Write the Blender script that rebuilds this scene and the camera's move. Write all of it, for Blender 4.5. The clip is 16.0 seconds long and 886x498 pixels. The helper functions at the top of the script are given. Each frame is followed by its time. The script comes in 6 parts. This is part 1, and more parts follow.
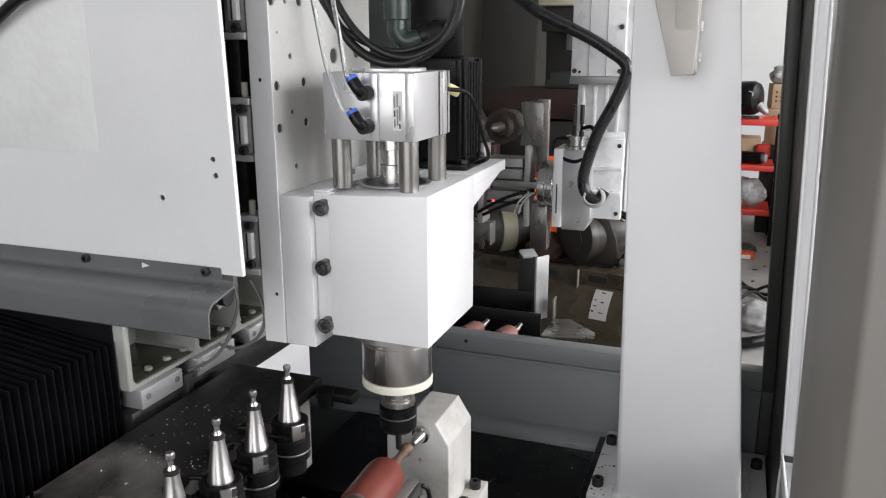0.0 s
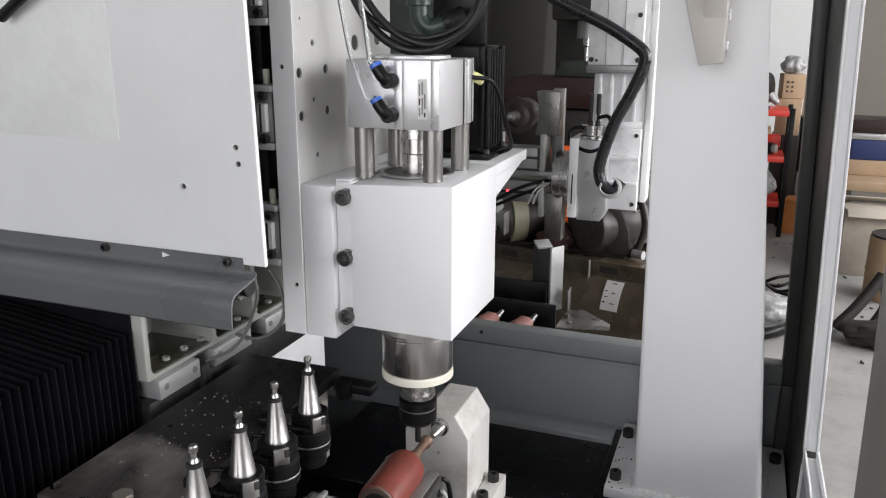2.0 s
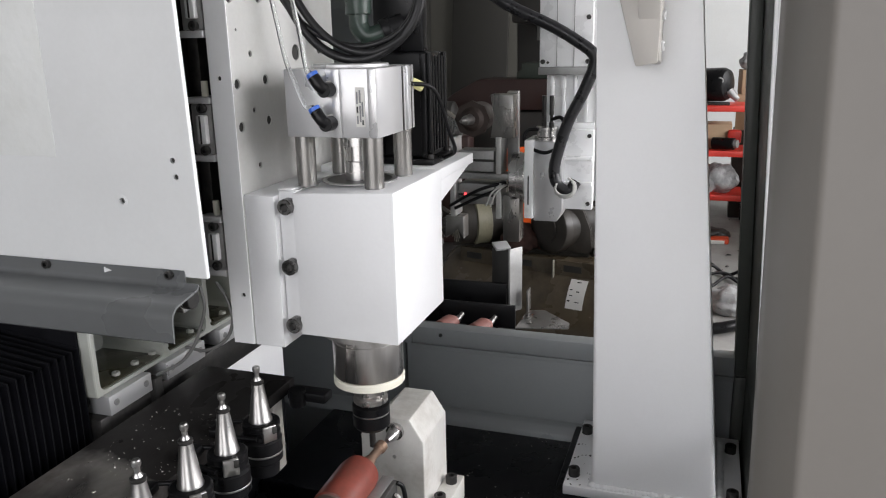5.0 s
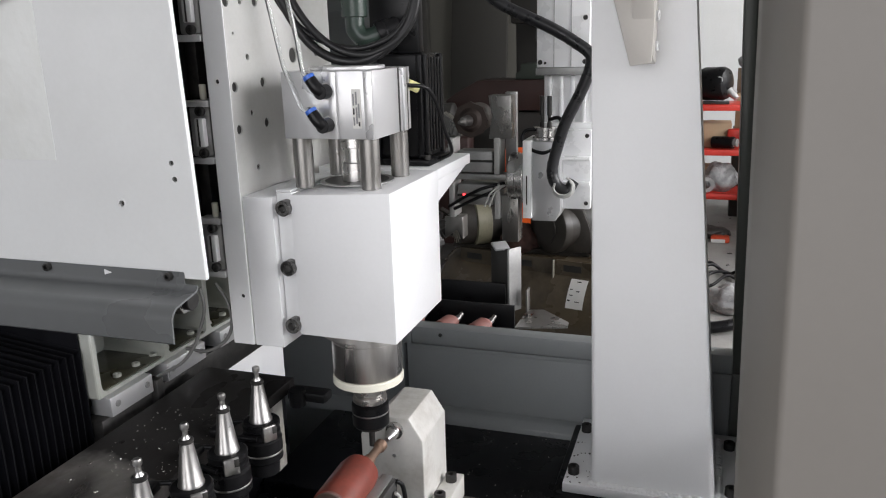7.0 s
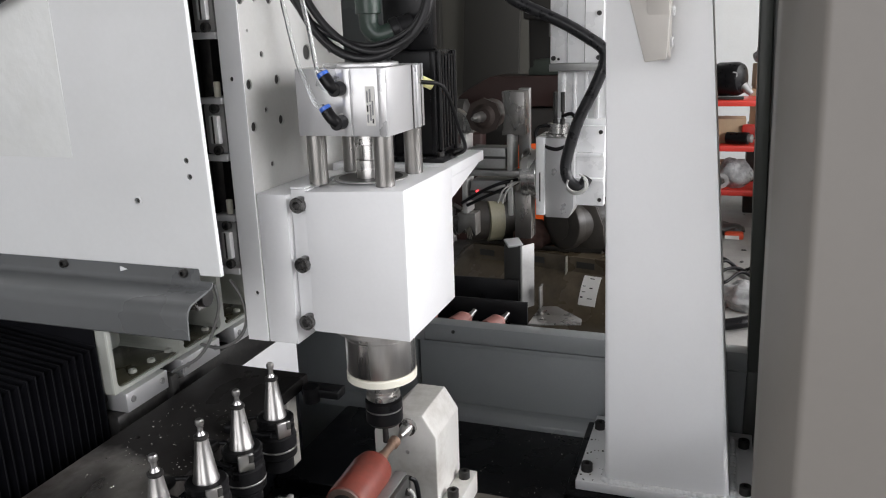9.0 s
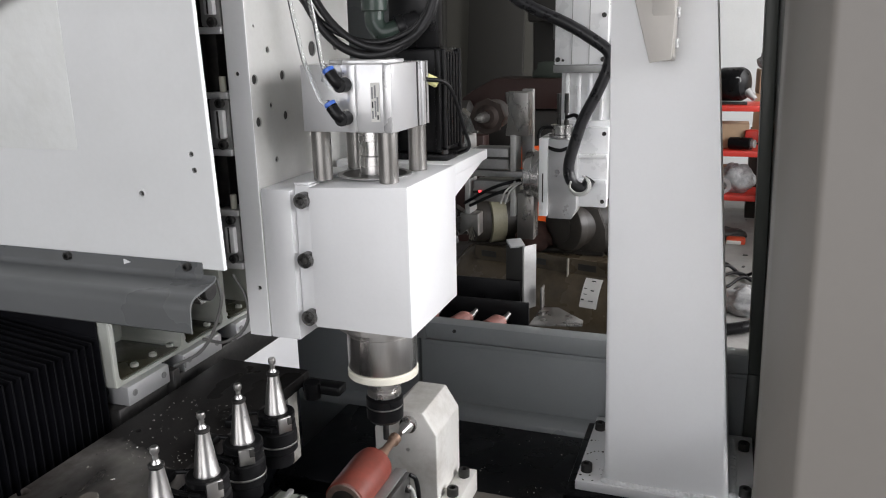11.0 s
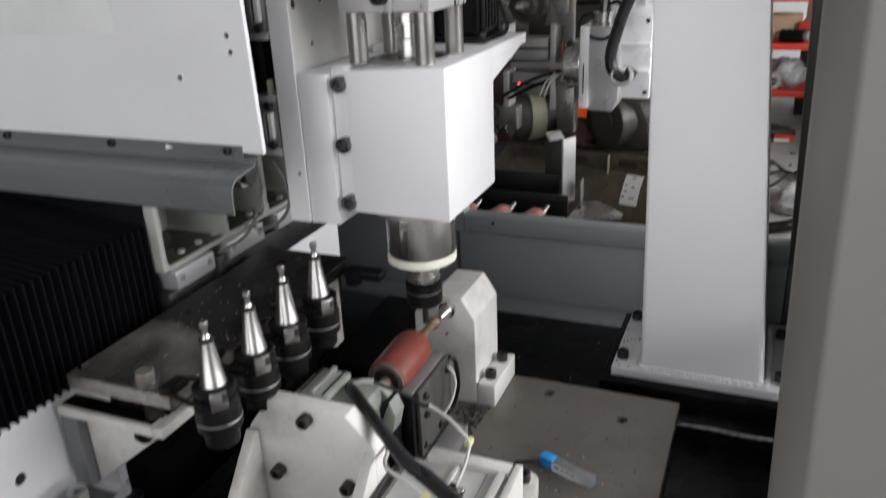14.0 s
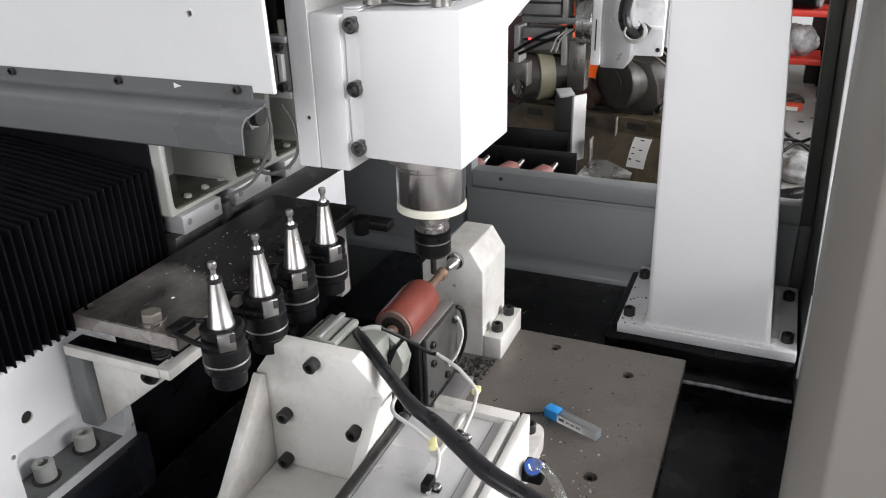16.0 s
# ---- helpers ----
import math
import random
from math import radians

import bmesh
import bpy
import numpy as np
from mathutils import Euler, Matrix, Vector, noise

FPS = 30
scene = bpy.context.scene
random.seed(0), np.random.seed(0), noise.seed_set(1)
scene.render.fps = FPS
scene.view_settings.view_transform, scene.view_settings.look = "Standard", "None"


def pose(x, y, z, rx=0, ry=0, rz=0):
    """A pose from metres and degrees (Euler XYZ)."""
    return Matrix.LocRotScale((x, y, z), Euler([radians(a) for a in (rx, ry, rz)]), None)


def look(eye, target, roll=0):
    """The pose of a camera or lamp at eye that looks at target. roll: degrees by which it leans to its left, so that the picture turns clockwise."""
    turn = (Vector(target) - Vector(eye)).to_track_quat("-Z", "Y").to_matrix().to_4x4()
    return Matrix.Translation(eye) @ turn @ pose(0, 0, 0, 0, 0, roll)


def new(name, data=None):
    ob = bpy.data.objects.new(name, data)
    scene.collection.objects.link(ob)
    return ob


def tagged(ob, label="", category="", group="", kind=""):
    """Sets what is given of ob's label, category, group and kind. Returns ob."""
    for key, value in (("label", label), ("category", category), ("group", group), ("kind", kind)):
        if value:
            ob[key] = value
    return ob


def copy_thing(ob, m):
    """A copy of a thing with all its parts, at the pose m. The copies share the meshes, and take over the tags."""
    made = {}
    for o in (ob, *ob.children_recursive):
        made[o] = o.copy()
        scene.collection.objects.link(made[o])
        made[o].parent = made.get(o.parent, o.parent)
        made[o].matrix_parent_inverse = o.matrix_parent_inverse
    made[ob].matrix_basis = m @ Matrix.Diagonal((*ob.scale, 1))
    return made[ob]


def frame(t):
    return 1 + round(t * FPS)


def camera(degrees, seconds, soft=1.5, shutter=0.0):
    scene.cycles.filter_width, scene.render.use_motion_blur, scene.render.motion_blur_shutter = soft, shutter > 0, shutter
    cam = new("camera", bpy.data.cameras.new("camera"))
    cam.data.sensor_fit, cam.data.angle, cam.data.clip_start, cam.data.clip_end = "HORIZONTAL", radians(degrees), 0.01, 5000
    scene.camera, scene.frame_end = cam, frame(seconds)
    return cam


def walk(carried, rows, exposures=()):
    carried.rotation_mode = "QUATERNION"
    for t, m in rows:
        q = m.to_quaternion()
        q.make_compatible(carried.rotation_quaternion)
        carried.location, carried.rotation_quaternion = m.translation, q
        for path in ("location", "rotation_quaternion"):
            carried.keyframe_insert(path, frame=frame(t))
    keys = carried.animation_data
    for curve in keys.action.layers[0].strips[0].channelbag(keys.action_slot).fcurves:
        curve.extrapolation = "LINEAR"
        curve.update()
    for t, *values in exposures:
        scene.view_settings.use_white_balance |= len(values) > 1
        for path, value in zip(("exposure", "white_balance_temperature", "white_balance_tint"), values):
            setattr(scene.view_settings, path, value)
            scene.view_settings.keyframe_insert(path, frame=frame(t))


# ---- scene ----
cam = camera(59.0, 16.0, soft=1.1, shutter=0.5)
PATH = [
    (0, look((-0.012, 0.008, 1.492), (-0.685, 1.822, 0.987), -0.1)),
    (0.5, look((-0.022, 0.006, 1.493), (-0.709, 1.813, 0.979), 0.3)),
    (1, look((-0.027, 0.004, 1.492), (-0.729, 1.797, 0.951), 0.4)),
    (1.5, look((-0.029, 0.007, 1.49), (-0.727, 1.805, 0.961), -0.1)),
    (2, look((-0.038, 0.014, 1.491), (-0.719, 1.817, 0.958), 0.2)),
    (2.5, look((-0.031, 0.012, 1.493), (-0.704, 1.821, 0.968), -0.0)),
    (3, look((-0.027, 0.012, 1.493), (-0.696, 1.819, 0.957), -0.4)),
    (3.5, look((-0.028, 0.018, 1.494), (-0.706, 1.819, 0.948), -0.4)),
    (4, look((-0.024, 0.015, 1.497), (-0.684, 1.828, 0.969), -0.4)),
    (4.5, look((-0.019, 0.013, 1.496), (-0.673, 1.829, 0.972), -0.6)),
    (5, look((-0.002, 0.018, 1.494), (-0.622, 1.846, 0.97), -1.2)),
    (7.5, look((0.006, 0.011, 1.494), (-0.628, 1.836, 0.976), -2.0)),
    (8, look((0.003, 0.012, 1.494), (-0.658, 1.826, 0.973), -2.0)),
    (8.5, look((0.0, 0.013, 1.494), (-0.656, 1.83, 0.974), -1.9)),
    (9, look((0.004, 0.012, 1.495), (-0.649, 1.827, 0.966), -1.9)),
    (11.5, look((0.003, 0.007, 1.489), (-0.653, 1.823, 0.966), -1.1)),
    (12, look((0.004, 0.005, 1.489), (-0.65, 1.821, 0.964), -1.1)),
    (12.5, look((0.005, 0.004, 1.49), (-0.651, 1.819, 0.965), -1.3)),
    (13, look((0.009, 0.004, 1.492), (-0.655, 1.818, 0.971), -1.3)),
    (13.5, look((0.009, 0.006, 1.491), (-0.658, 1.813, 0.952), -1.5)),
    (14, look((0.008, -0.001, 1.467), (-0.721, 1.704, 0.717), -2.6)),
    (14.5, look((-0.006, -0.006, 1.447), (-0.72, 1.664, 0.61), -1.7)),
    (15, look((-0.01, -0.005, 1.448), (-0.722, 1.666, 0.609), -1.3)),
    (15.5, look((-0.006, -0.001, 1.448), (-0.728, 1.667, 0.613), -1.4)),
    (16, look((-0.004, -0.003, 1.445), (-0.724, 1.667, 0.612), -1.4)),
]
walk(cam, PATH, [(0.0, -0.12), (2.5, -0.20), (13.3, -0.20), (14.0, -0.36), (14.6, 0.12), (16.0, 0.12)])

# world; daylight through an assumed, unseen roller door behind camera and side-wall window band
world = bpy.data.worlds.new("sky")
scene.world = world
world.use_nodes = True
wn = world.node_tree
sky = wn.nodes.new("ShaderNodeTexSky")
sky.sky_type, sky.sun_disc = "NISHITA", False
sky.sun_elevation, sky.sun_rotation = radians(48), radians(120)
wn.links.new(sky.outputs[0], wn.nodes["Background"].inputs[0])
wn.nodes["Background"].inputs[1].default_value = 0.08


def area_lamp(name, eye, target, w, h, watts, colour):
    d = bpy.data.lights.new(name, "AREA")
    d.shape, d.size, d.size_y, d.energy, d.color = "RECTANGLE", w, h, watts, colour
    ob = new(name, d)
    ob.matrix_world = look(eye, target)
    return ob


area_lamp("door_daylight", (-0.4, -2.9, 2.0), (-0.4, 0, 2.0), 4.0, 2.6, 116, (1.0, 0.975, 0.99))
area_lamp("window_daylight", (3.9, 2.6, 2.45), (0, 2.6, 2.2), 6.2, 1.9, 505, (1.0, 0.975, 0.99))
# Added fill without a seen source, brightens the far wall
area_lamp("far_wall_fill", (3.9, 7.0, 2.45), (0, 7.0, 2.2), 2.4, 1.9, 95, (1.0, 0.985, 0.99))
scene.view_settings.exposure = -0.20


# ---------------- materials ----------------
def mat(name, col, rough=0.5, metal=0.0, var=0.12, scale=14.0, fine=160.0, bump=0.03, dirt=None, dirt_amount=0.0,
        dirt_scale=6.0, rvar=0.12, stretch=(1, 1, 1), coat=0.0, spec=0.5, dist=0.002):
    m = bpy.data.materials.new(name)
    m.use_nodes = True
    nt = m.node_tree
    b = nt.nodes["Principled BSDF"]
    tc = nt.nodes.new("ShaderNodeTexCoord")
    mp = nt.nodes.new("ShaderNodeMapping")
    mp.inputs["Scale"].default_value = stretch
    geo = nt.nodes.new("ShaderNodeNewGeometry")
    nt.links.new(geo.outputs["Position"], mp.inputs[0])
    n1 = nt.nodes.new("ShaderNodeTexNoise")
    n1.inputs["Scale"].default_value, n1.inputs["Detail"].default_value = scale, 5
    n2 = nt.nodes.new("ShaderNodeTexNoise")
    n2.inputs["Scale"].default_value, n2.inputs["Detail"].default_value = fine, 3
    for n in (n1, n2):
        nt.links.new(mp.outputs[0], n.inputs["Vector"])
    ramp = nt.nodes.new("ShaderNodeMapRange")
    ramp.inputs["From Min"].default_value, ramp.inputs["From Max"].default_value = 0.25, 0.75
    ramp.inputs["To Min"].default_value, ramp.inputs["To Max"].default_value = 1 - var, 1 + var
    add = nt.nodes.new("ShaderNodeMath")
    add.operation = "MULTIPLY_ADD"
    add.inputs[1].default_value = 0.35
    nt.links.new(n2.outputs["Fac"], add.inputs[0])
    nt.links.new(n1.outputs["Fac"], add.inputs[2])
    sub = nt.nodes.new("ShaderNodeMath")
    sub.operation = "SUBTRACT"
    sub.inputs[1].default_value = 0.175
    nt.links.new(add.outputs[0], sub.inputs[0])
    nt.links.new(sub.outputs[0], ramp.inputs["Value"])
    mul = nt.nodes.new("ShaderNodeVectorMath")
    mul.operation = "SCALE"
    mul.inputs[0].default_value = col
    nt.links.new(ramp.outputs[0], mul.inputs["Scale"])
    out = mul.outputs[0]
    if dirt:
        n3 = nt.nodes.new("ShaderNodeTexNoise")
        n3.inputs["Scale"].default_value, n3.inputs["Detail"].default_value = dirt_scale, 8
        n3.inputs["Roughness"].default_value = 0.68
        nt.links.new(mp.outputs[0], n3.inputs["Vector"])
        r3 = nt.nodes.new("ShaderNodeMapRange")
        r3.inputs["From Min"].default_value, r3.inputs["From Max"].default_value = 0.48, 0.72
        r3.inputs["To Max"].default_value = dirt_amount
        nt.links.new(n3.outputs["Fac"], r3.inputs["Value"])
        mix = nt.nodes.new("ShaderNodeMix")
        mix.data_type = "RGBA"
        nt.links.new(r3.outputs[0], mix.inputs[0])
        nt.links.new(out, mix.inputs[6])
        mix.inputs[7].default_value = (*dirt, 1)
        out = mix.outputs[2]
    nt.links.new(out, b.inputs["Base Color"])
    rr = nt.nodes.new("ShaderNodeMapRange")
    rr.inputs["From Min"].default_value, rr.inputs["From Max"].default_value = 0.3, 0.7
    rr.inputs["To Min"].default_value, rr.inputs["To Max"].default_value = max(0.03, rough - rvar), min(1, rough + rvar)
    nt.links.new(n1.outputs["Fac"], rr.inputs["Value"])
    nt.links.new(rr.outputs[0], b.inputs["Roughness"])
    b.inputs["Metallic"].default_value = metal
    b.inputs["Coat Weight"].default_value = coat
    b.inputs["Specular IOR Level"].default_value = spec
    if bump:
        bp = nt.nodes.new("ShaderNodeBump")
        bp.inputs["Strength"].default_value, bp.inputs["Distance"].default_value = bump, dist
        nt.links.new(sub.outputs[0], bp.inputs["Height"])
        nt.links.new(bp.outputs[0], b.inputs["Normal"])
    return m


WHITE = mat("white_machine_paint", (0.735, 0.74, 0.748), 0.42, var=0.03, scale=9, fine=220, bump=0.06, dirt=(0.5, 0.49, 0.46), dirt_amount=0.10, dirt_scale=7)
PLATE = mat("light_grey_cover_paint", (0.65, 0.66, 0.662), 0.45, var=0.035, scale=7, fine=180, bump=0.08, dirt=(0.46, 0.46, 0.43), dirt_amount=0.16, dirt_scale=5)
# Greyed white: the shade on the slide plate's inner face, as colour
SHADEDWHITE = mat("shaded_white_machine_paint", (0.54, 0.542, 0.525), 0.40, var=0.06, scale=9, fine=200, bump=0.08, dirt=(0.36, 0.35, 0.31), dirt_amount=0.4, dirt_scale=9)
PATCH = mat("putty_smeared_paint", (0.625, 0.637, 0.628), 0.5, var=0.04, scale=20, fine=60, bump=0.8, dirt=(0.57, 0.575, 0.54), dirt_amount=0.35, dirt_scale=16)
COLUMN = mat("light_grey_column_paint", (0.82, 0.827, 0.835), 0.40, var=0.02, scale=4, fine=240, bump=0.06, dirt=(0.6, 0.59, 0.56), dirt_amount=0.12, dirt_scale=4)
GREYSHEET = mat("grey_enclosure_paint", (0.300, 0.317, 0.320), 0.36, var=0.035, scale=5, fine=200, bump=0.05, dirt=(0.19, 0.195, 0.19), dirt_amount=0.22, dirt_scale=5)
BEIGE = mat("beige_grey_post_paint", (0.205, 0.190, 0.172), 0.5, var=0.03, scale=5, fine=180, bump=0.04, dirt=(0.17, 0.155, 0.14), dirt_amount=0.15)
# Enclosure grey-green darkened: the side frame's shade is in the colour
SIDEDARK = mat("shaded_grey_frame_paint", (0.060, 0.065, 0.058), 0.4, var=0.05, scale=6, bump=0.05, dirt=(0.05, 0.052, 0.047), dirt_amount=0.3, dirt_scale=6)
WARMGREY = mat("warm_grey_gusset_paint", (0.55, 0.525, 0.49), 0.45, var=0.03, scale=5, fine=180, bump=0.04)
TRAYGREY = mat("grey_sheet_metal_paint", (0.108, 0.113, 0.115), 0.32, var=0.05, scale=8, bump=0.05, dirt=(0.1, 0.1, 0.095), dirt_amount=0.25, dirt_scale=9)
IVORY = mat("worn_ivory_paint", (0.67, 0.66, 0.625), 0.5, var=0.07, scale=12, bump=0.14, dirt=(0.30, 0.265, 0.215), dirt_amount=0.8, dirt_scale=6.5)
BEDBLACK = mat("oily_black_casting", (0.0035, 0.0038, 0.0050), 0.3, var=0.35, scale=14, fine=120, bump=0.10, dirt=(0.013, 0.013, 0.014), dirt_amount=0.3, dirt_scale=20, rvar=0.15, spec=0.2)
# Light grey: the glint along the wet bed edge is put into the colour
EDGEGLINT = mat("worn_edge_glint", (0.30, 0.30, 0.31), 0.12, var=0.4, scale=90, fine=400, bump=0.3, dist=0.003, rvar=0.05, spec=0.8, dirt=(0.02, 0.02, 0.022), dirt_amount=0.9, dirt_scale=40)
BELLOWS = mat("black_bellows_fabric", (0.0034, 0.0035, 0.0050), 0.5, var=0.3, scale=22, fine=300, bump=0.15, dirt=(0.010, 0.010, 0.011), dirt_amount=0.2, dirt_scale=30, spec=0.08)
PIPING = mat("worn_grey_fold_edge", (0.0060, 0.0060, 0.0070), 0.6, var=0.5, scale=30, bump=0.1, spec=0.1)
SADDLEPAINT = mat("greenish_grey_saddle_paint", (0.43, 0.443, 0.41), 0.42, var=0.05, scale=12, bump=0.08, dirt=(0.25, 0.25, 0.19), dirt_amount=0.45, dirt_scale=10)
WIREDARK = mat("dark_grey_sheath", (0.13, 0.13, 0.125), 0.45, var=0.1, bump=0.02)
BLACK = mat("black_plastic", (0.0065, 0.0065, 0.0072), 0.36, var=0.25, scale=30, bump=0.05, spec=0.22)
RUBBER = mat("black_rubber_hose", (0.0065, 0.0065, 0.0072), 0.42, var=0.25, scale=40, bump=0.08, spec=0.35)
TAPE = mat("black_vinyl_tape", (0.016, 0.016, 0.018), 0.34, var=0.25, scale=60, bump=0.1, spec=0.45)
DARKSTEEL = mat("blackened_steel", (0.045, 0.044, 0.043), 0.40, metal=0.6, var=0.3, scale=60, bump=0.1, dirt=(0.1, 0.09, 0.08), dirt_amount=0.4, dirt_scale=90)
BOLT = mat("oiled_bolt_steel", (0.15, 0.147, 0.143), 0.27, metal=0.85, var=0.2, scale=60, bump=0.05)
STEEL = mat("turned_steel", (0.56, 0.55, 0.54), 0.27, metal=1.0, var=0.05, scale=20, fine=400, bump=0.006, rvar=0.03)
DULLSTEEL = mat("dull_round_steel", (0.26, 0.252, 0.242), 0.32, metal=0.85, var=0.12, scale=26, fine=300, bump=0.03, stretch=(1, 1, 0.4), dirt=(0.16, 0.13, 0.11), dirt_amount=0.3, dirt_scale=16)
CHROME = mat("polished_steel", (0.48, 0.47, 0.46), 0.31, metal=1.0, var=0.03, scale=40, bump=0.004, rvar=0.04)
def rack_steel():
    """Scratched plate, bare and smeared at the front; further back a dark reflection is painted in."""
    m = mat("scratched_oily_steel_dark_reflection", (0.36, 0.34, 0.32), 0.32, metal=0.88, var=0.4, scale=9, fine=90, bump=0.04, dirt=(0.12, 0.082, 0.064), dirt_amount=0.85, dirt_scale=11, rvar=0.16, stretch=(1, 0.6, 1))
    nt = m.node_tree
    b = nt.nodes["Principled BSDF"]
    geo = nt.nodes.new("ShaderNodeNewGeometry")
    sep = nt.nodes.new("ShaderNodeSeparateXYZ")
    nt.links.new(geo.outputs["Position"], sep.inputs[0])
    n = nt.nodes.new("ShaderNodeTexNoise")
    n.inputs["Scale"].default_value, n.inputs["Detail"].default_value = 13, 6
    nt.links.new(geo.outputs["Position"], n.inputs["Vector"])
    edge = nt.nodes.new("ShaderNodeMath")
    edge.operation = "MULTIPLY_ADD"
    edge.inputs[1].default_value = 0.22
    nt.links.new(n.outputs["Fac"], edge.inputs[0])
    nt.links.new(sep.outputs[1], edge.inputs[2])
    reflection_mask = nt.nodes.new("ShaderNodeMapRange")
    reflection_mask.inputs["From Min"].default_value, reflection_mask.inputs["From Max"].default_value = 0.69, 0.78
    reflection_mask.inputs["To Max"].default_value = 0.95
    nt.links.new(edge.outputs[0], reflection_mask.inputs["Value"])
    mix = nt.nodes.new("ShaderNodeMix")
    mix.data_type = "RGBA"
    nt.links.new(reflection_mask.outputs[0], mix.inputs[0])
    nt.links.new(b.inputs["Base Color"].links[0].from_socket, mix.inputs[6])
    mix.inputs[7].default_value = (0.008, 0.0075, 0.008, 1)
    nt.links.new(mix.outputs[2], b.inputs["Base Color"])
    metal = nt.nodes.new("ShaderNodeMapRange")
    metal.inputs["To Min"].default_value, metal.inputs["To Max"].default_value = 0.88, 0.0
    nt.links.new(reflection_mask.outputs[0], metal.inputs["Value"])
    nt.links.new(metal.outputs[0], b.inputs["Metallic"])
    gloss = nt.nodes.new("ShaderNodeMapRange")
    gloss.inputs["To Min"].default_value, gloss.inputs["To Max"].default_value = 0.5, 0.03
    nt.links.new(reflection_mask.outputs[0], gloss.inputs["Value"])
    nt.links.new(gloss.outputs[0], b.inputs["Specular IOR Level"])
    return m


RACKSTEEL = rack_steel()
GROUNDPLATE = mat("ground_bed_plate_steel", (0.180, 0.162, 0.143), 0.42, metal=0.3, var=0.26, scale=7, fine=220, bump=0.12, dirt=(0.10, 0.088, 0.072), dirt_amount=0.6, dirt_scale=11)
ALU = mat("bare_aluminium", (0.90, 0.905, 0.91), 0.34, metal=0.05, var=0.04, scale=18, fine=300, bump=0.02)
ALUPAINT = mat("anodised_silver", (0.58, 0.58, 0.585), 0.36, metal=0.55, var=0.04, scale=18, fine=300, bump=0.03)
SATIN = mat("satin_silver_paint", (0.60, 0.60, 0.60), 0.34, metal=0.15, var=0.06, scale=10, fine=300, bump=0.04, dirt=(0.35, 0.34, 0.32), dirt_amount=0.5, dirt_scale=12)
GRIPALU = mat("oily_gripper_aluminium", (0.42, 0.42, 0.41), 0.4, metal=0.3, var=0.12, scale=20, bump=0.06)
ALUDARK = mat("dull_aluminium", (0.33, 0.33, 0.325), 0.42, metal=0.6, var=0.15, scale=20, bump=0.08)
RED = mat("red_brown_rubber_roller", (0.195, 0.044, 0.030), 0.40, var=0.25, scale=26, bump=0.12, dirt=(0.11, 0.04, 0.03), dirt_amount=0.75, dirt_scale=22)
REDPALE = mat("dusty_red_rubber", (0.30, 0.13, 0.11), 0.6, var=0.2, scale=30, bump=0.12, dirt=(0.2, 0.1, 0.085), dirt_amount=0.5, dirt_scale=30)
WORNRUBBER = mat("worn_rubber_end", (0.15, 0.105, 0.085), 0.6, var=0.3, scale=60, bump=0.2, dirt=(0.34, 0.28, 0.24), dirt_amount=0.5, dirt_scale=60)
RUST = mat("rusty_shaft_steel", (0.33, 0.22, 0.16), 0.42, metal=0.7, var=0.25, scale=40, bump=0.08)
GREENCHUCK = mat("grey_green_enamel", (0.25, 0.265, 0.235), 0.42, var=0.12, scale=20, bump=0.1, dirt=(0.12, 0.12, 0.1), dirt_amount=0.4, dirt_scale=22)
GREENCONN = mat("dark_green_conduit", (0.022, 0.038, 0.030), 0.36, var=0.2, scale=30, bump=0.06)
BLUE = mat("blue_plastic", (0.045, 0.13, 0.50), 0.35, var=0.08, bump=0.02)
CAPBLUE = mat("sky_blue_plastic_cap", (0.03, 0.32, 0.78), 0.38, var=0.08, bump=0.02)
CREAM = mat("cream_seal_ring", (0.72, 0.70, 0.60), 0.5, var=0.05, bump=0.04)
YELLOW = mat("yellow_wire_tag", (0.72, 0.69, 0.33), 0.5, var=0.08, bump=0.02)
WIRE = mat("grey_cable_sheath", (0.50, 0.50, 0.48), 0.45, var=0.08, bump=0.02)
LABELW = mat("white_paper_label", (0.74, 0.73, 0.70), 0.6, var=0.06, bump=0.02)
INK = mat("black_print", (0.03, 0.03, 0.03), 0.6, var=0.05, bump=0)
GREYINK = mat("grey_print", (0.25, 0.25, 0.26), 0.6, var=0.05, bump=0)
CONCRETE = mat("dusty_concrete_floor", (0.33, 0.325, 0.31), 0.75, var=0.14, scale=2.2, fine=40, bump=0.2, dirt=(0.17, 0.165, 0.155), dirt_amount=0.6, dirt_scale=3.2)
WALLWHITE = mat("white_plaster", (0.80, 0.82, 0.815), 0.85, var=0.05, scale=1.2, fine=60, bump=0.1, dirt=(0.66, 0.66, 0.63), dirt_amount=0.25, dirt_scale=1.5)
# Grey for the unseen walls and ceiling, to cut the light they bounce
WALLGREY = mat("unseen_dim_plaster", (0.22, 0.22, 0.215), 0.85, var=0.08, scale=1.2, fine=60, bump=0.1)
WALLBROWN = mat("brown_grey_wall", (0.20, 0.185, 0.16), 0.85, var=0.1, scale=1.2, fine=60, bump=0.1)
WALLDARK = mat("dark_olive_wall_paint", (0.105, 0.102, 0.088), 0.8, var=0.08, scale=1.5, fine=50, bump=0.1)
WALLPANEL = mat("dark_board", (0.032, 0.031, 0.027), 0.7, var=0.1, scale=2, bump=0.1)
TANK = mat("oily_olive_tank_paint", (0.092, 0.072, 0.047), 0.26, var=0.25, scale=5, fine=60, bump=0.12, dirt=(0.030, 0.022, 0.015), dirt_amount=0.8, dirt_scale=7)
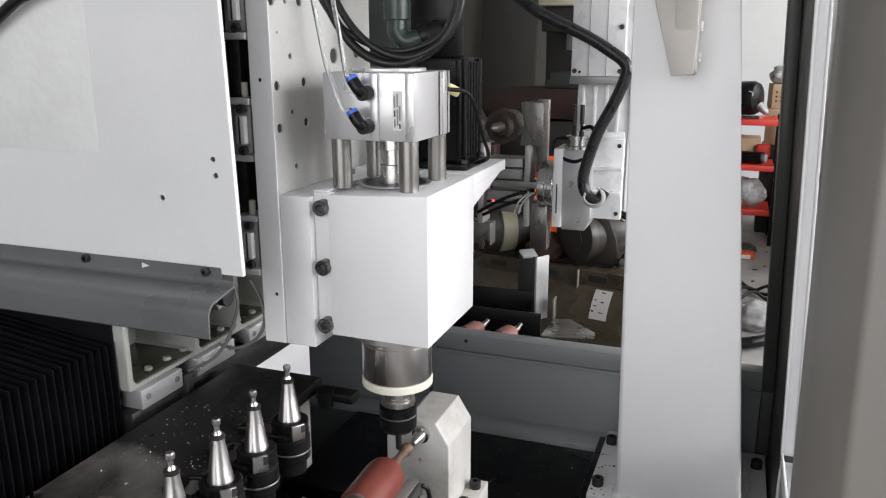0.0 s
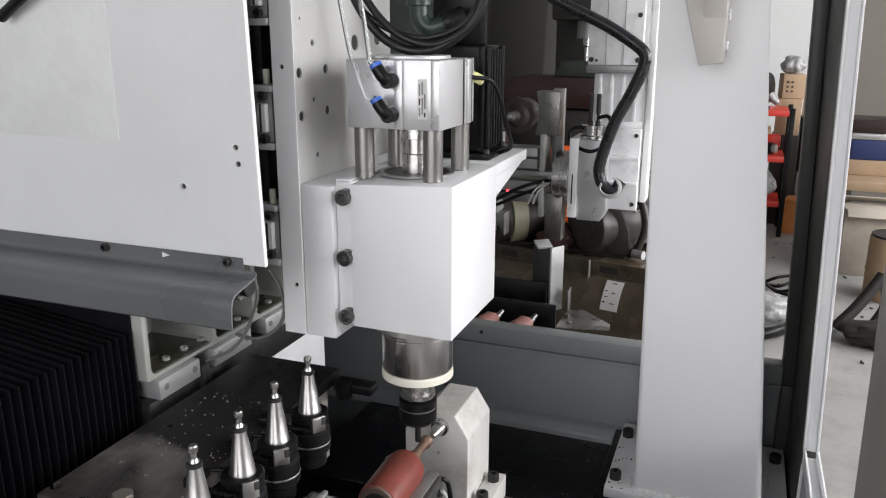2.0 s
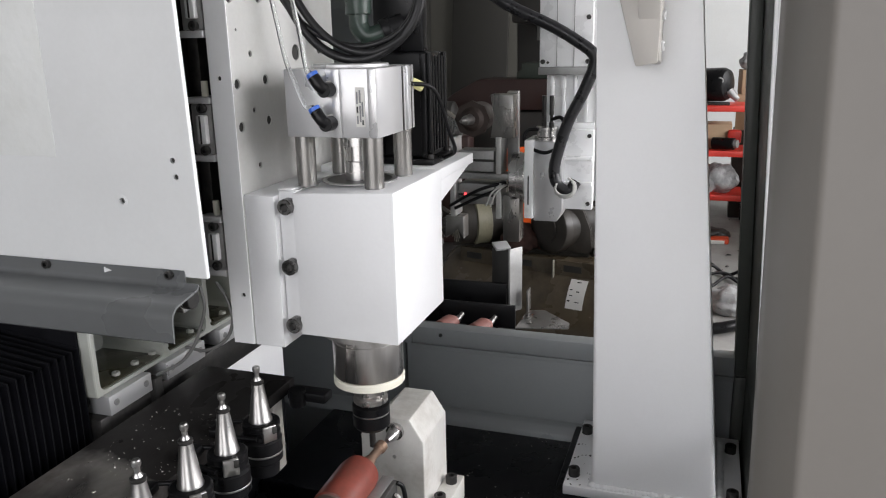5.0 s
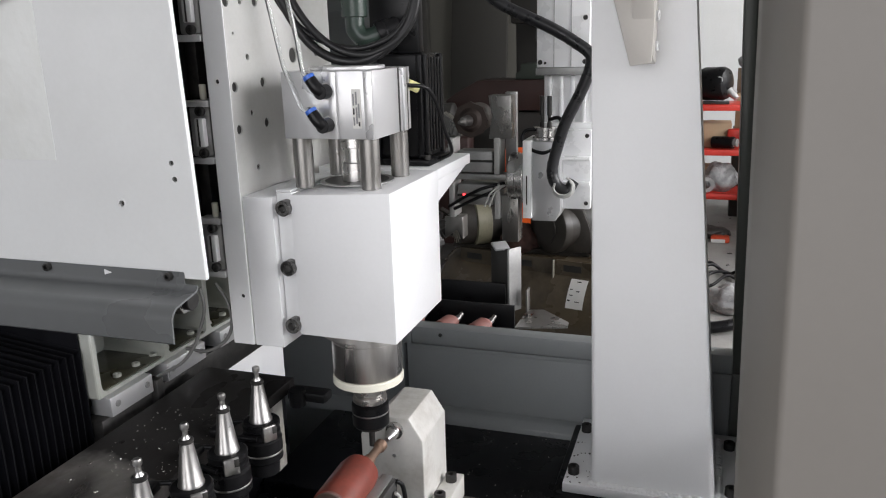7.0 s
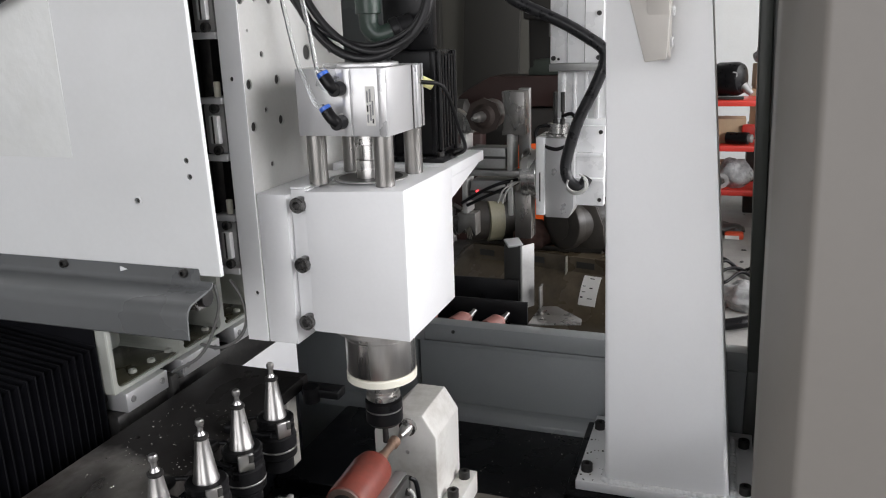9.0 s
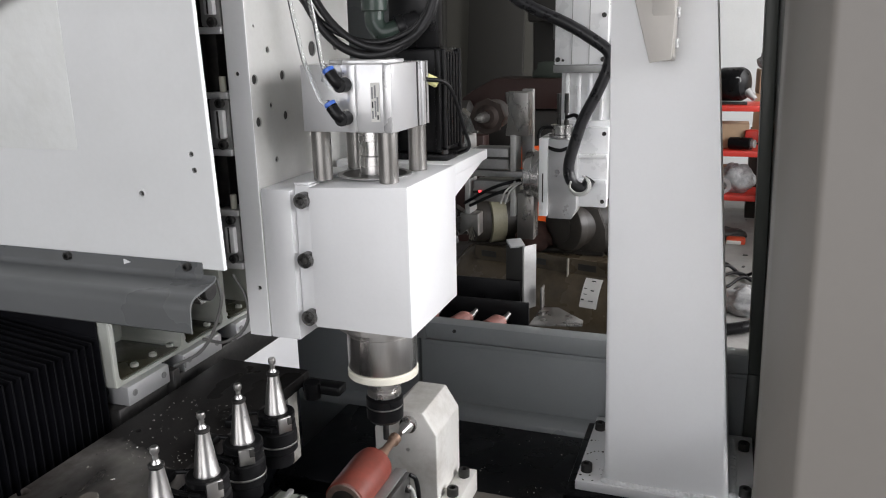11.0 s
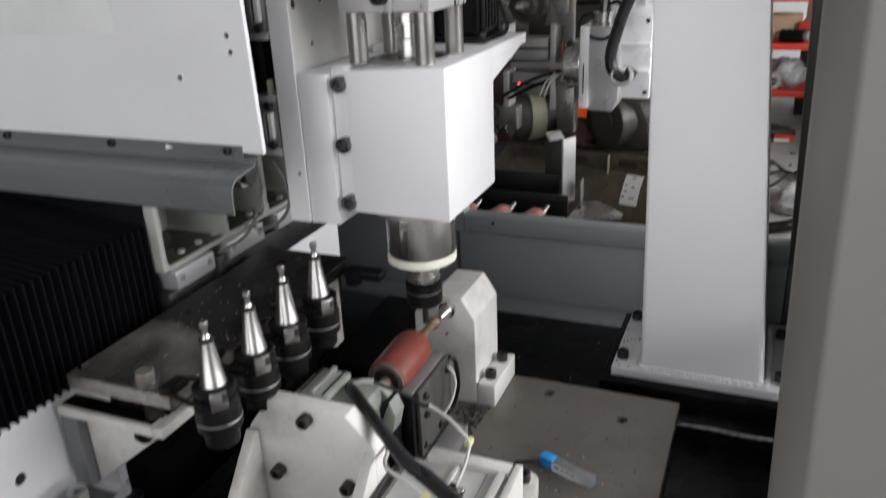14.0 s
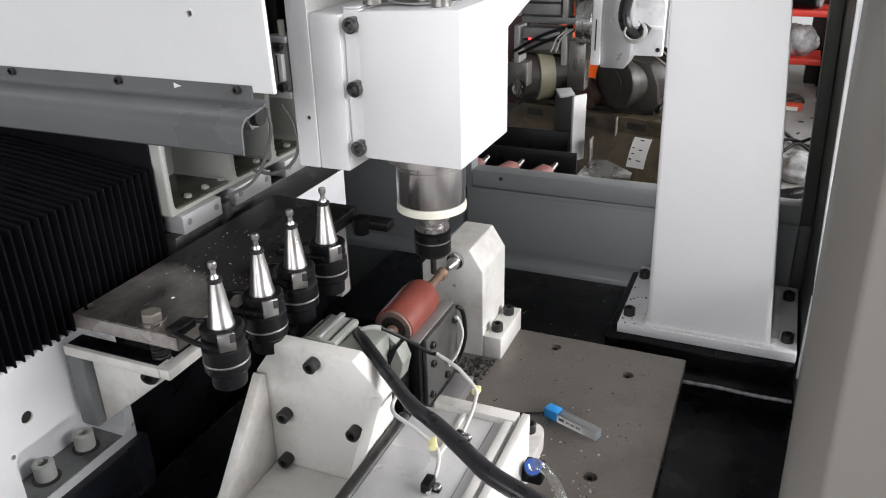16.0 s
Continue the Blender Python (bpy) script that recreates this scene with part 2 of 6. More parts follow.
PUMP = mat("greasy_cast_iron", (0.024, 0.0205, 0.0165), 0.5, var=0.3, scale=14, bump=0.3, dirt=(0.060, 0.050, 0.040), dirt_amount=0.4, dirt_scale=24)
MOTORGREY = mat("dusty_motor_enamel", (0.098, 0.090, 0.060), 0.42, var=0.25, scale=14, bump=0.15, dirt=(0.05, 0.042, 0.03), dirt_amount=0.6, dirt_scale=14)
BANDPALE = mat("pale_motor_enamel", (0.24, 0.225, 0.155), 0.4, var=0.2, scale=14, bump=0.1, dirt=(0.08, 0.07, 0.05), dirt_amount=0.6, dirt_scale=14)
DUSTYALU = mat("dusty_cast_aluminium", (0.36, 0.34, 0.29), 0.5, metal=0.3, var=0.2, scale=20, bump=0.2, dirt=(0.12, 0.1, 0.08), dirt_amount=0.5, dirt_scale=22)
REDORANGE = mat("red_orange_plastic", (0.62, 0.07, 0.02), 0.45, var=0.1, bump=0.03)
ORANGE = mat("orange_plastic", (0.90, 0.13, 0.012), 0.42, var=0.06, bump=0.03)
REDSHELF = mat("red_steel_shelf", (0.55, 0.035, 0.022), 0.4, var=0.1, scale=10, bump=0.05)
MAROON = mat("dark_red_machine_enamel", (0.022, 0.0095, 0.008), 0.45, var=0.25, scale=4, bump=0.08, dirt=(0.03, 0.018, 0.015), dirt_amount=0.6, dirt_scale=4)
DARKMACHINE = mat("dark_machine_iron", (0.022, 0.021, 0.019), 0.5, var=0.3, scale=8, bump=0.1)
GREENIRON = mat("green_grey_machine_enamel", (0.028, 0.036, 0.029), 0.45, var=0.25, scale=8, bump=0.1)
CARD = mat("brown_cardboard", (0.42, 0.30, 0.19), 0.8, var=0.1, scale=8, bump=0.1, dirt=(0.3, 0.21, 0.13), dirt_amount=0.4)
CARDPALE = mat("pale_dusty_cardboard", (0.42, 0.38, 0.32), 0.8, var=0.12, scale=8, bump=0.1, dirt=(0.25, 0.22, 0.18), dirt_amount=0.4)
CARDORANGE = mat("orange_carton", (0.50, 0.19, 0.05), 0.7, var=0.1, bump=0.05)
BAG = mat("clear_plastic_bag", (0.34, 0.345, 0.345), 0.28, var=0.15, scale=25, bump=0.6, dist=0.01)
CHIPS = mat("metal_swarf", (0.48, 0.46, 0.43), 0.3, metal=0.9, var=0.4, scale=120, bump=0.0)
FAUCET = mat("galvanised_steel", (0.5, 0.5, 0.5), 0.4, metal=0.8, var=0.15, scale=30, bump=0.05)


def glass(name, tint, rough):
    m = bpy.data.materials.new(name)
    m.use_nodes = True
    b = m.node_tree.nodes["Principled BSDF"]
    b.inputs["Base Color"].default_value = (*tint, 1)
    b.inputs["Roughness"].default_value = rough
    b.inputs["Transmission Weight"].default_value = 0.95
    b.inputs["IOR"].default_value = 1.35
    return m


CLEAR = glass("clear_air_tube", (0.93, 0.95, 0.94), 0.12)
FROST = glass("frosted_clear_plastic", (0.90, 0.92, 0.93), 0.3)


def glow(name, col, s):
    m = bpy.data.materials.new(name)
    m.use_nodes = True
    b = m.node_tree.nodes["Principled BSDF"]
    b.inputs["Base Color"].default_value = (*col, 1)
    b.inputs["Emission Color"].default_value = (*col, 1)
    b.inputs["Emission Strength"].default_value = s
    return m


LED = glow("red_indicator_led", (1.0, 0.05, 0.06), 4.0)

# ---------------- builders ----------------
ORG = {}


def link_mesh(name, bm, material):
    me = bpy.data.meshes.new(name)
    bm.to_mesh(me)
    bm.free()
    me.materials.append(material)
    return new(name, me)


def thing(name, origin, label="", category="", group="", kind=""):
    """An empty at the base of a thing; its parts hang under it."""
    ob = new(name)
    ob.empty_display_size = 0.02
    ob.location = origin
    ORG[ob] = Vector(origin)
    return tagged(ob, label, category, group, kind)


def part(name, bm, material, parent, label=""):
    bm.transform(Matrix.Translation(-ORG[parent]))
    ob = link_mesh(name, bm, material)
    ob.parent = parent
    ORG[ob] = ORG[parent]
    return tagged(ob, label)


def solo(name, bm, material, origin, label="", category="", group="", kind=""):
    bm.transform(Matrix.Translation(-Vector(origin)))
    ob = link_mesh(name, bm, material)
    ob.location = origin
    ORG[ob] = Vector(origin)
    return tagged(ob, label, category, group, kind)


def smooth(bm, angle=35):
    for f in bm.faces:
        f.smooth = True
    lim = radians(angle)
    for e in bm.edges:
        if len(e.link_faces) == 2 and e.calc_face_angle(0) > lim:
            e.smooth = False
    return bm


def bevelled(bm, w, seg=2):
    if w > 0:
        edges = [e for e in bm.edges if len(e.link_faces) == 2 and e.calc_face_angle(0) > radians(25)]
        bmesh.ops.bevel(bm, geom=edges, offset=w, segments=seg, affect="EDGES", profile=0.5, clamp_overlap=True)
    return smooth(bm, 40)


def box(x0, x1, y0, y1, z0, z1, bev=0.0015, seg=2, m=None):
    bm = bmesh.new()
    bmesh.ops.create_cube(bm, size=1)
    bm.transform(Matrix.Translation(((x0 + x1) / 2, (y0 + y1) / 2, (z0 + z1) / 2)) @ Matrix.Diagonal((abs(x1 - x0), abs(y1 - y0), abs(z1 - z0), 1)))
    bevelled(bm, bev, seg)
    if m:
        bm.transform(m)
    return bm


def prism(poly, axis, a, b, bev=0.0015, m=None):
    """A polygon, in the two axes other than `axis` in their order, carried along that axis from a to b."""
    bm = bmesh.new()

    def at(p, c):
        q = list(p)
        q.insert("xyz".index(axis), c)
        return q
    lo = [bm.verts.new(at(p, a)) for p in poly]
    hi = [bm.verts.new(at(p, b)) for p in poly]
    bm.faces.new(lo)
    bm.faces.new(hi[::-1])
    n = len(poly)
    for i in range(n):
        bm.faces.new((lo[i], hi[i], hi[(i + 1) % n], lo[(i + 1) % n]))
    bmesh.ops.recalc_face_normals(bm, faces=bm.faces)
    bevelled(bm, bev)
    if m:
        bm.transform(m)
    return bm


def along(p0, p1):
    """The pose that carries the z axis onto the way from p0 to p1."""
    d = Vector(p1) - Vector(p0)
    return Matrix.Translation(p0) @ d.to_track_quat("Z", "Y").to_matrix().to_4x4()


def lathe(profile, p0, p1, seg=28, cap=True):
    """Radii over heights, in metres along the axis from p0 towards p1."""
    bm = bmesh.new()
    rings = []
    for r, h in profile:
        rings.append([bm.verts.new((r * math.cos(2 * math.pi * i / seg), r * math.sin(2 * math.pi * i / seg), h)) for i in range(seg)])
    for a, b in zip(rings, rings[1:]):
        for i in range(seg):
            bm.faces.new((a[i], a[(i + 1) % seg], b[(i + 1) % seg], b[i]))
    if cap:
        bm.faces.new(rings[0][::-1])
        bm.faces.new(rings[-1])
    bmesh.ops.recalc_face_normals(bm, faces=bm.faces)
    smooth(bm, 28)
    bm.transform(along(p0, p1))
    return bm


def rod(p0, p1, r, seg=20, bev=0.0008):
    L = (Vector(p1) - Vector(p0)).length
    bev = min(bev, r * 0.4, L * 0.3)
    return lathe([(r - bev, 0), (r, bev), (r, L - bev), (r - bev, L)], p0, p1, seg)


def curve_points(pts, steps=10):
    """A smooth line through points (Catmull-Rom)."""
    pts = [Vector(p) for p in pts]
    ext = [pts[0] * 2 - pts[1], *pts, pts[-1] * 2 - pts[-2]]
    out = []
    for i in range(1, len(ext) - 2):
        a, b, c, d = ext[i - 1:i + 3]
        for k in range(steps):
            t = k / steps
            out.append(0.5 * ((2 * b) + (c - a) * t + (2 * a - 5 * b + 4 * c - d) * t * t + (3 * b - a - 3 * c + d) * t ** 3))
    out.append(pts[-1])
    return out


def tube(pts, r, seg=10, steps=10, wobble=0.0, wave=0):
    """A hose along a smooth line; wobble and wave give a wrapped or corrugated sleeve."""
    line = curve_points(pts, steps)
    bm = bmesh.new()
    rings, up = [], Vector((0.31, 0.17, 0.93))
    for i, p in enumerate(line):
        d = (line[min(i + 1, len(line) - 1)] - line[max(i - 1, 0)]).normalized()
        s = d.cross(up).normalized()
        up = s.cross(d).normalized()
        k = r * (1 + wobble * math.sin(i * wave)) if wave else r
        rings.append([bm.verts.new(p + (s * math.cos(2 * math.pi * j / seg) + up * math.sin(2 * math.pi * j / seg)) * k) for j in range(seg)])
    for a, b in zip(rings, rings[1:]):
        for j in range(seg):
            bm.faces.new((a[j], a[(j + 1) % seg], b[(j + 1) % seg], b[j]))
    bm.faces.new(rings[0][::-1])
    bm.faces.new(rings[-1])
    bmesh.ops.recalc_face_normals(bm, faces=bm.faces)
    return smooth(bm, 50)


def join(*bms):
    out = bmesh.new()
    for b in bms:
        me = bpy.data.meshes.new("t")
        b.to_mesh(me)
        b.free()
        out.from_mesh(me)
        bpy.data.meshes.remove(me)
    return out


def cut_holes(ob, cylinders):
    """Bores through or into a part: (p0, p1, radius)."""
    bm = bmesh.new()
    for p0, p1, r in cylinders:
        c = lathe([(r, 0), (r, (Vector(p1) - Vector(p0)).length)], p0, p1, 20)
        me = bpy.data.meshes.new("t")
        c.to_mesh(me)
        c.free()
        bm.from_mesh(me)
        bpy.data.meshes.remove(me)
    bm.transform(Matrix.Translation(-ORG[ob]))
    cut_mesh(ob, bm)


def cut_mesh(ob, bm):
    me = bpy.data.meshes.new("cutter")
    bm.to_mesh(me)
    bm.free()
    cutter = new("cutter", me)
    md = ob.modifiers.new("bore", "BOOLEAN")
    md.operation, md.object, md.solver = "DIFFERENCE", cutter, "EXACT"
    if ob.parent:
        cutter.matrix_world = Matrix.Translation(ORG[ob])
    else:
        cutter.location = ob.location
    bpy.context.view_layer.update()
    res = bpy.data.meshes.new_from_object(ob.evaluated_get(bpy.context.evaluated_depsgraph_get()))
    ob.modifiers.clear()
    res.name = ob.name
    if not res.materials:
        res.materials.append(ob.data.materials[0])
    for f in res.polygons:
        f.use_smooth = False
    ob.data = res
    bpy.data.objects.remove(cutter)


SCREWS = {}


def screw_mesh(r, h, kind):
    key = (round(r, 4), round(h, 4), kind)
    if key in SCREWS:
        return SCREWS[key]
    bm = bmesh.new()
    seg = 6 if kind == "hex" else 24
    c = r * 0.12

    def ring(rad, z, n=seg, turn=0.0):
        return [bm.verts.new((rad * math.cos(2 * math.pi * i / n + turn), rad * math.sin(2 * math.pi * i / n + turn), z)) for i in range(n)]
    if kind == "hex":
        rs = [ring(r, 0), ring(r, h - c), ring(r * 0.9, h)]
    else:
        rs = [ring(r, 0), ring(r, h - c), ring(r - c, h)]
    for a, b in zip(rs, rs[1:]):
        for i in range(seg):
            bm.faces.new((a[i], a[(i + 1) % seg], b[(i + 1) % seg], b[i]))
    if kind == "hex":
        bm.faces.new(rs[-1])
    else:
        six = []
        for i in range(24):
            a = 2 * math.pi * i / 24
            k = math.cos(math.pi / 6) / math.cos((a % (math.pi / 3)) - math.pi / 6)
            six.append((r * 0.58 * k * math.cos(a), r * 0.58 * k * math.sin(a)))
        top = [bm.verts.new((x, y, h)) for x, y in six]
        low = [bm.verts.new((x, y, h * 0.35)) for x, y in six]
        for a, b in ((rs[-1], top), (top, low)):
            for i in range(24):
                bm.faces.new((a[i], a[(i + 1) % 24], b[(i + 1) % 24], b[i]))
        bm.faces.new(low)
    bmesh.ops.recalc_face_normals(bm, faces=bm.faces)
    smooth(bm, 30)
    me = bpy.data.meshes.new("screw")
    bm.to_mesh(me)
    bm.free()
    SCREWS[key] = me
    return me


def screw(parent, pos, axis, r, h, material=None, kind="cap", name="screw", turn=0.0):
    """A socket cap or hexagon screw head as a part of what it holds."""
    material = material or DARKSTEEL
    base = screw_mesh(r, h, kind)
    key = (round(r, 4), round(h, 4), kind, material.name)
    if key not in SCREWS:
        me = base.copy()
        me.materials.clear()
        me.materials.append(material)
        SCREWS[key] = me
    ob = new(name, SCREWS[key])
    ob.parent = parent
    ob.matrix_local = Matrix.Translation(-ORG[parent]) @ along(pos, Vector(pos) + Vector(axis)) @ pose(0, 0, 0, 0, 0, turn)
    ORG[ob] = ORG[parent]
    return ob


def slab(name, x0, x1, y0, y1, z0, z1, material, label="", category="wall", bev=0.002):
    return solo(name, box(x0, x1, y0, y1, z0, z1, bev), material, ((x0 + x1) / 2, (y0 + y1) / 2, z0), label, category, kind="structure")


def debris(name, n, area, z, size, material, label, seed, shape=(1, 1, 0.35)):
    """Loose chips lying on a surface."""
    rnd = random.Random(seed)
    bm = bmesh.new()
    for _ in range(n):
        x, y = rnd.uniform(area[0], area[1]), rnd.uniform(area[2], area[3])
        s = size * rnd.uniform(0.35, 1.2)
        m = Matrix.Translation((x, y, z + s * 0.2)) @ pose(0, 0, 0, rnd.uniform(-30, 30), rnd.uniform(-30, 30), rnd.uniform(0, 360)) @ Matrix.Diagonal((s * rnd.uniform(0.5, 2.2), s * shape[1], s * shape[2], 1))
        bmesh.ops.create_cone(bm, cap_ends=True, segments=5, radius1=0.5, radius2=0.35, depth=1, matrix=m)
    return solo(name, bm, material, ((area[0] + area[1]) / 2, (area[2] + area[3]) / 2, z), label, "swarf", kind="stuff")

# ---------------- the workshop ----------------
RX0, RX1, RY0, RY1, RH = -4.0, 4.0, -3.0, 8.4, 4.2
slab("floor", RX0, RX1, RY0, RY1, -0.1, 0.0, CONCRETE, "dusty stained concrete workshop floor", "floor", 0)
slab("wall_north", RX0, RX1, RY1, RY1 + 0.2, 0, RH, WALLWHITE, "white plastered workshop wall", "wall", 0)
slab("wall_north_end", 0.85, RX1, RY1 - 0.15, RY1 - 0.002, 0, RH, WALLBROWN, "brown-grey end of the workshop wall", "wall", 0)
slab("wall_west", RX0 - 0.2, RX0, RY0, RY1, 0, RH, WALLGREY, "unseen plastered side wall, grey to cut bounced light", "wall", 0)
slab("ceiling", RX0 - 0.2, RX1 + 0.2, RY0 - 0.2, RY1 + 0.2, RH, RH + 0.1, WALLGREY, "unseen workshop ceiling, grey to cut bounced light", "ceiling", 0)
# the side wall leaves a window band, the wall behind the camera a wide door
slab("wall_east", RX1, RX1 + 0.2, RY0, RY1, 0, 1.45, WALLWHITE, "white plastered wall below the window band", "wall", 0)
slab("wall_east_upper", RX1, RX1 + 0.2, RY0, RY1, 3.45, RH, WALLWHITE, "white plastered wall above the window band", "wall", 0)
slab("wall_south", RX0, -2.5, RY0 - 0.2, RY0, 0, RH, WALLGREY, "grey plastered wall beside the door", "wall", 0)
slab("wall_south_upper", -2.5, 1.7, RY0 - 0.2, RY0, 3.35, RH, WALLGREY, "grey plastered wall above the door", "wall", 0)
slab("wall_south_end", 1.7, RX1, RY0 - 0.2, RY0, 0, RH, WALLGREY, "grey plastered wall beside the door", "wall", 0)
slab("partition", -3.9, -0.75, 6.6, 6.75, 0, 3.2, WALLDARK, "dark olive painted partition wall", "wall", 0)
board = solo("wall_board", prism([(-2.12, 1.0), (-1.63, 1.0), (-1.60, 1.92), (-2.08, 1.86)], "y", 6.55, 6.595, 0.004), WALLPANEL, (-1.86, 6.58, 1.0), "dark flat board leaning on the partition", "board", kind="structure")
slab("door_post", -2.42, -2.30, 6.52, 6.598, 0, 3.0, WALLPANEL, "dark door post on the partition", "trim", 0.004)
debris("floor_litter", 260, (-1.9, 1.6, 3.4, 8.0), 0.0, 0.022, DARKMACHINE, "scattered dark chips and litter on the floor", 3)

# ---------------- machine bed and enclosure ----------------
BED, PLZ = 0.735, 0.813
bed = thing("machine_bed", (-0.3, 0.8, 0), "oily black cast machine bed", "machine bed", kind="structure")
part("bed_casting", box(-0.72, 0.092, 1.090, 1.40, 0.05, BED, 0.006), BEDBLACK, bed)
part("bed_front", box(-0.72, 0.10, 0.10, 1.0875, 0.05, 0.715, 0.006), BEDBLACK, bed)
part("column_pad", box(-0.205, 0.089, 1.135, 1.395, BED - 0.01, 0.764, 0.004), BEDBLACK, bed)
part("plate_plinth", box(-0.500, -0.07, 0.25, 1.02, 0.70, 0.79, 0.003), BEDBLACK, bed)
part("edge_glint", tube([(-0.20, 1.089, BED - 0.001), (-0.06, 1.090, BED - 0.001), (-0.02, 1.0905, BED), (0.03, 1.090, BED - 0.001), (0.088, 1.0905, BED)], 0.0030, 10, 14, 0.12, 1.9), EDGEGLINT, bed, "light bead for the glint on the oil-wet edge")

plate = thing("bed_plate", (-0.3, 0.7, 0.79), "dark ground steel bed plate with screw holes", "plate")
pb = part("plate_body", box(-0.502, -0.065, 0.24, 1.027, 0.791, PLZ, 0.0015), GROUNDPLATE, plate)
HOLES = [(-0.137, 0.957), (-0.138, 0.729), (-0.252, 0.993)]
cut_holes(pb, [((x, y, PLZ - 0.010), (x, y, PLZ + 0.01), 0.0085) for x, y in HOLES])
for x, y in HOLES:
    screw(plate, (x, y, PLZ - 0.0105), (0, 0, 1), 0.0066, 0.0075)

# back panel with the opening to the loading side
WY = 1.40
back = thing("enclosure_back", (-0.3, WY, BED), "grey painted sheet back wall of the machine with an opening", "machine wall", kind="structure")
part("panel_left", box(-1.35, -0.560, WY, WY + 0.030, 0.05, 2.1, 0.002), GREYSHEET, back)
part("jamb", box(-0.560, -0.540, WY - 0.004, WY + 0.034, 0.896, 2.1, 0.0025), GREYSHEET, back)
part("sill_rail", box(-0.540, 0.072, WY - 0.003, WY + 0.034, 0.898, 0.934, 0.003), GREYSHEET, back)
part("panel_low", box(-0.556, 0.072, WY + 0.010, WY + 0.030, 0.05, 0.8945, 0.001), GREYSHEET, back)
part("panel_lip", box(-0.548, 0.072, WY + 0.003, WY + 0.0096, 0.886, 0.8945, 0.001), GREYSHEET, back)
part("foot_flange", prism([(WY - 0.022, 0.731), (WY + 0.0095, 0.731), (WY + 0.0095, 0.762), (WY - 0.006, 0.757), (WY - 0.018, 0.745)], "x", -1.2, 0.09, 0.002), GREYSHEET, back, "caulked flange along the foot of the panel")
jamb = box(0.072, 0.093, WY - 0.004, WY + 0.034, 0.9, 2.1, 0.003)
for v in jamb.verts:
    v.co.x -= (v.co.z - 0.9) * 0.035
part("jamb_right", jamb, SIDEDARK, back, "green-grey door jamb, darkened for its shade")
part("jamb_foot", box(0.072, 0.093, WY - 0.004, WY + 0.034, 0.05, 0.8995, 0.003), SIDEDARK, back)
for x, z in ((-0.478, 0.921), (-0.55, 1.0), (-0.552, 1.35)):
    screw(back, (x, WY - 0.004, z), (0, -1, 0), 0.0035, 0.003, INK)

side = thing("enclosure_side", (0.1, 1.2, BED), "grey painted steel side wall of the machine", "machine wall", kind="structure")
def leaning(bm):
    """The side frame stands a little out of plumb."""
    for v in bm.verts:
        v.co.x -= max(0.0, v.co.z - 0.9) * 0.035
    return bm


part("rear_panel", leaning(box(0.094, 0.112, 1.165, WY + 0.034, 0.05, 0.9, 0.001)), SIDEDARK, side, "green-grey side frame, darkened for its shaded inner face")
part("rear_panel", leaning(box(0.094, 0.112, 1.165, WY + 0.034, 0.9005, 2.1, 0.001)), SIDEDARK, side, "green-grey side frame, darkened for its shaded inner face")
part("frame_channel", leaning(join(box(0.0925, 0.096, 1.150, 1.164, 0.905, 2.1, 0.001), box(0.096, 0.110, 1.157, 1.164, 0.905, 2.1, 0.001), box(0.110, 0.1135, 1.150, 1.164, 0.905, 2.1, 0.001))), COLUMN, side, "light channel edging of the side opening")
part("sill_channel", join(box(0.0925, 0.096, 0.605, 1.150, 0.890, 0.912, 0.001), box(0.096, 0.110, 0.605, 1.152, 0.890, 0.898, 0.001), box(0.110, 0.1135, 0.605, 1.150, 0.890, 0.912, 0.001)), COLUMN, side)
part("low_panel", box(0.096, 0.112, 0.80, 1.148, 0.05, 0.889, 0.003), GREYSHEET, side)
part("edge_strip", box(0.0915, 0.0955, 1.142, 1.150, 0.745, 0.889, 0.0015), COLUMN, side)
part("front_panel", box(0.096, 0.112, 0.52, 0.799, 0.05, 0.889, 0.003), GREYSHEET, side)
post = thing("door_post_near", (0.12, 0.40, 0.0), "beige grey painted steel door post of the machine", "door post", kind="structure")
body = prism([(0.0278, 0.348), (0.0388, 0.308), (0.24, 0.320), (0.24, 0.385), (0.0278, 0.385)], "z", 0.0, 2.1, 0.0025)
for v in body.verts:
    v.co.x += (v.co.z - 1.3) * -0.021
part("post_body", body, BEIGE, post)

# Unseen apron, wall and roof, added to keep light off the lower machine
front = thing("unseen_light_shield", (-0.6, 0.1, 0.0), "unseen grey front apron, left wall and roof that block light", "machine wall", kind="structure")
part("apron", box(-1.50, 0.04, 0.060, 0.090, 0.05, 1.01, 0.003), GREYSHEET, front)
part("left_wall", box(-1.53, -1.50, 0.06, WY + 0.03, 0.05, 2.1, 0.003), GREYSHEET, front)
part("roof_shield", box(-1.50, 0.11, 0.95, WY + 0.03, 2.21, 2.23, 0.003), GREYSHEET, front)

# ---------------- column with its foot ----------------
col = thing("machine_column", (-0.05, 1.27, 0.764), "light grey painted box column on a bolted foot", "machine column")


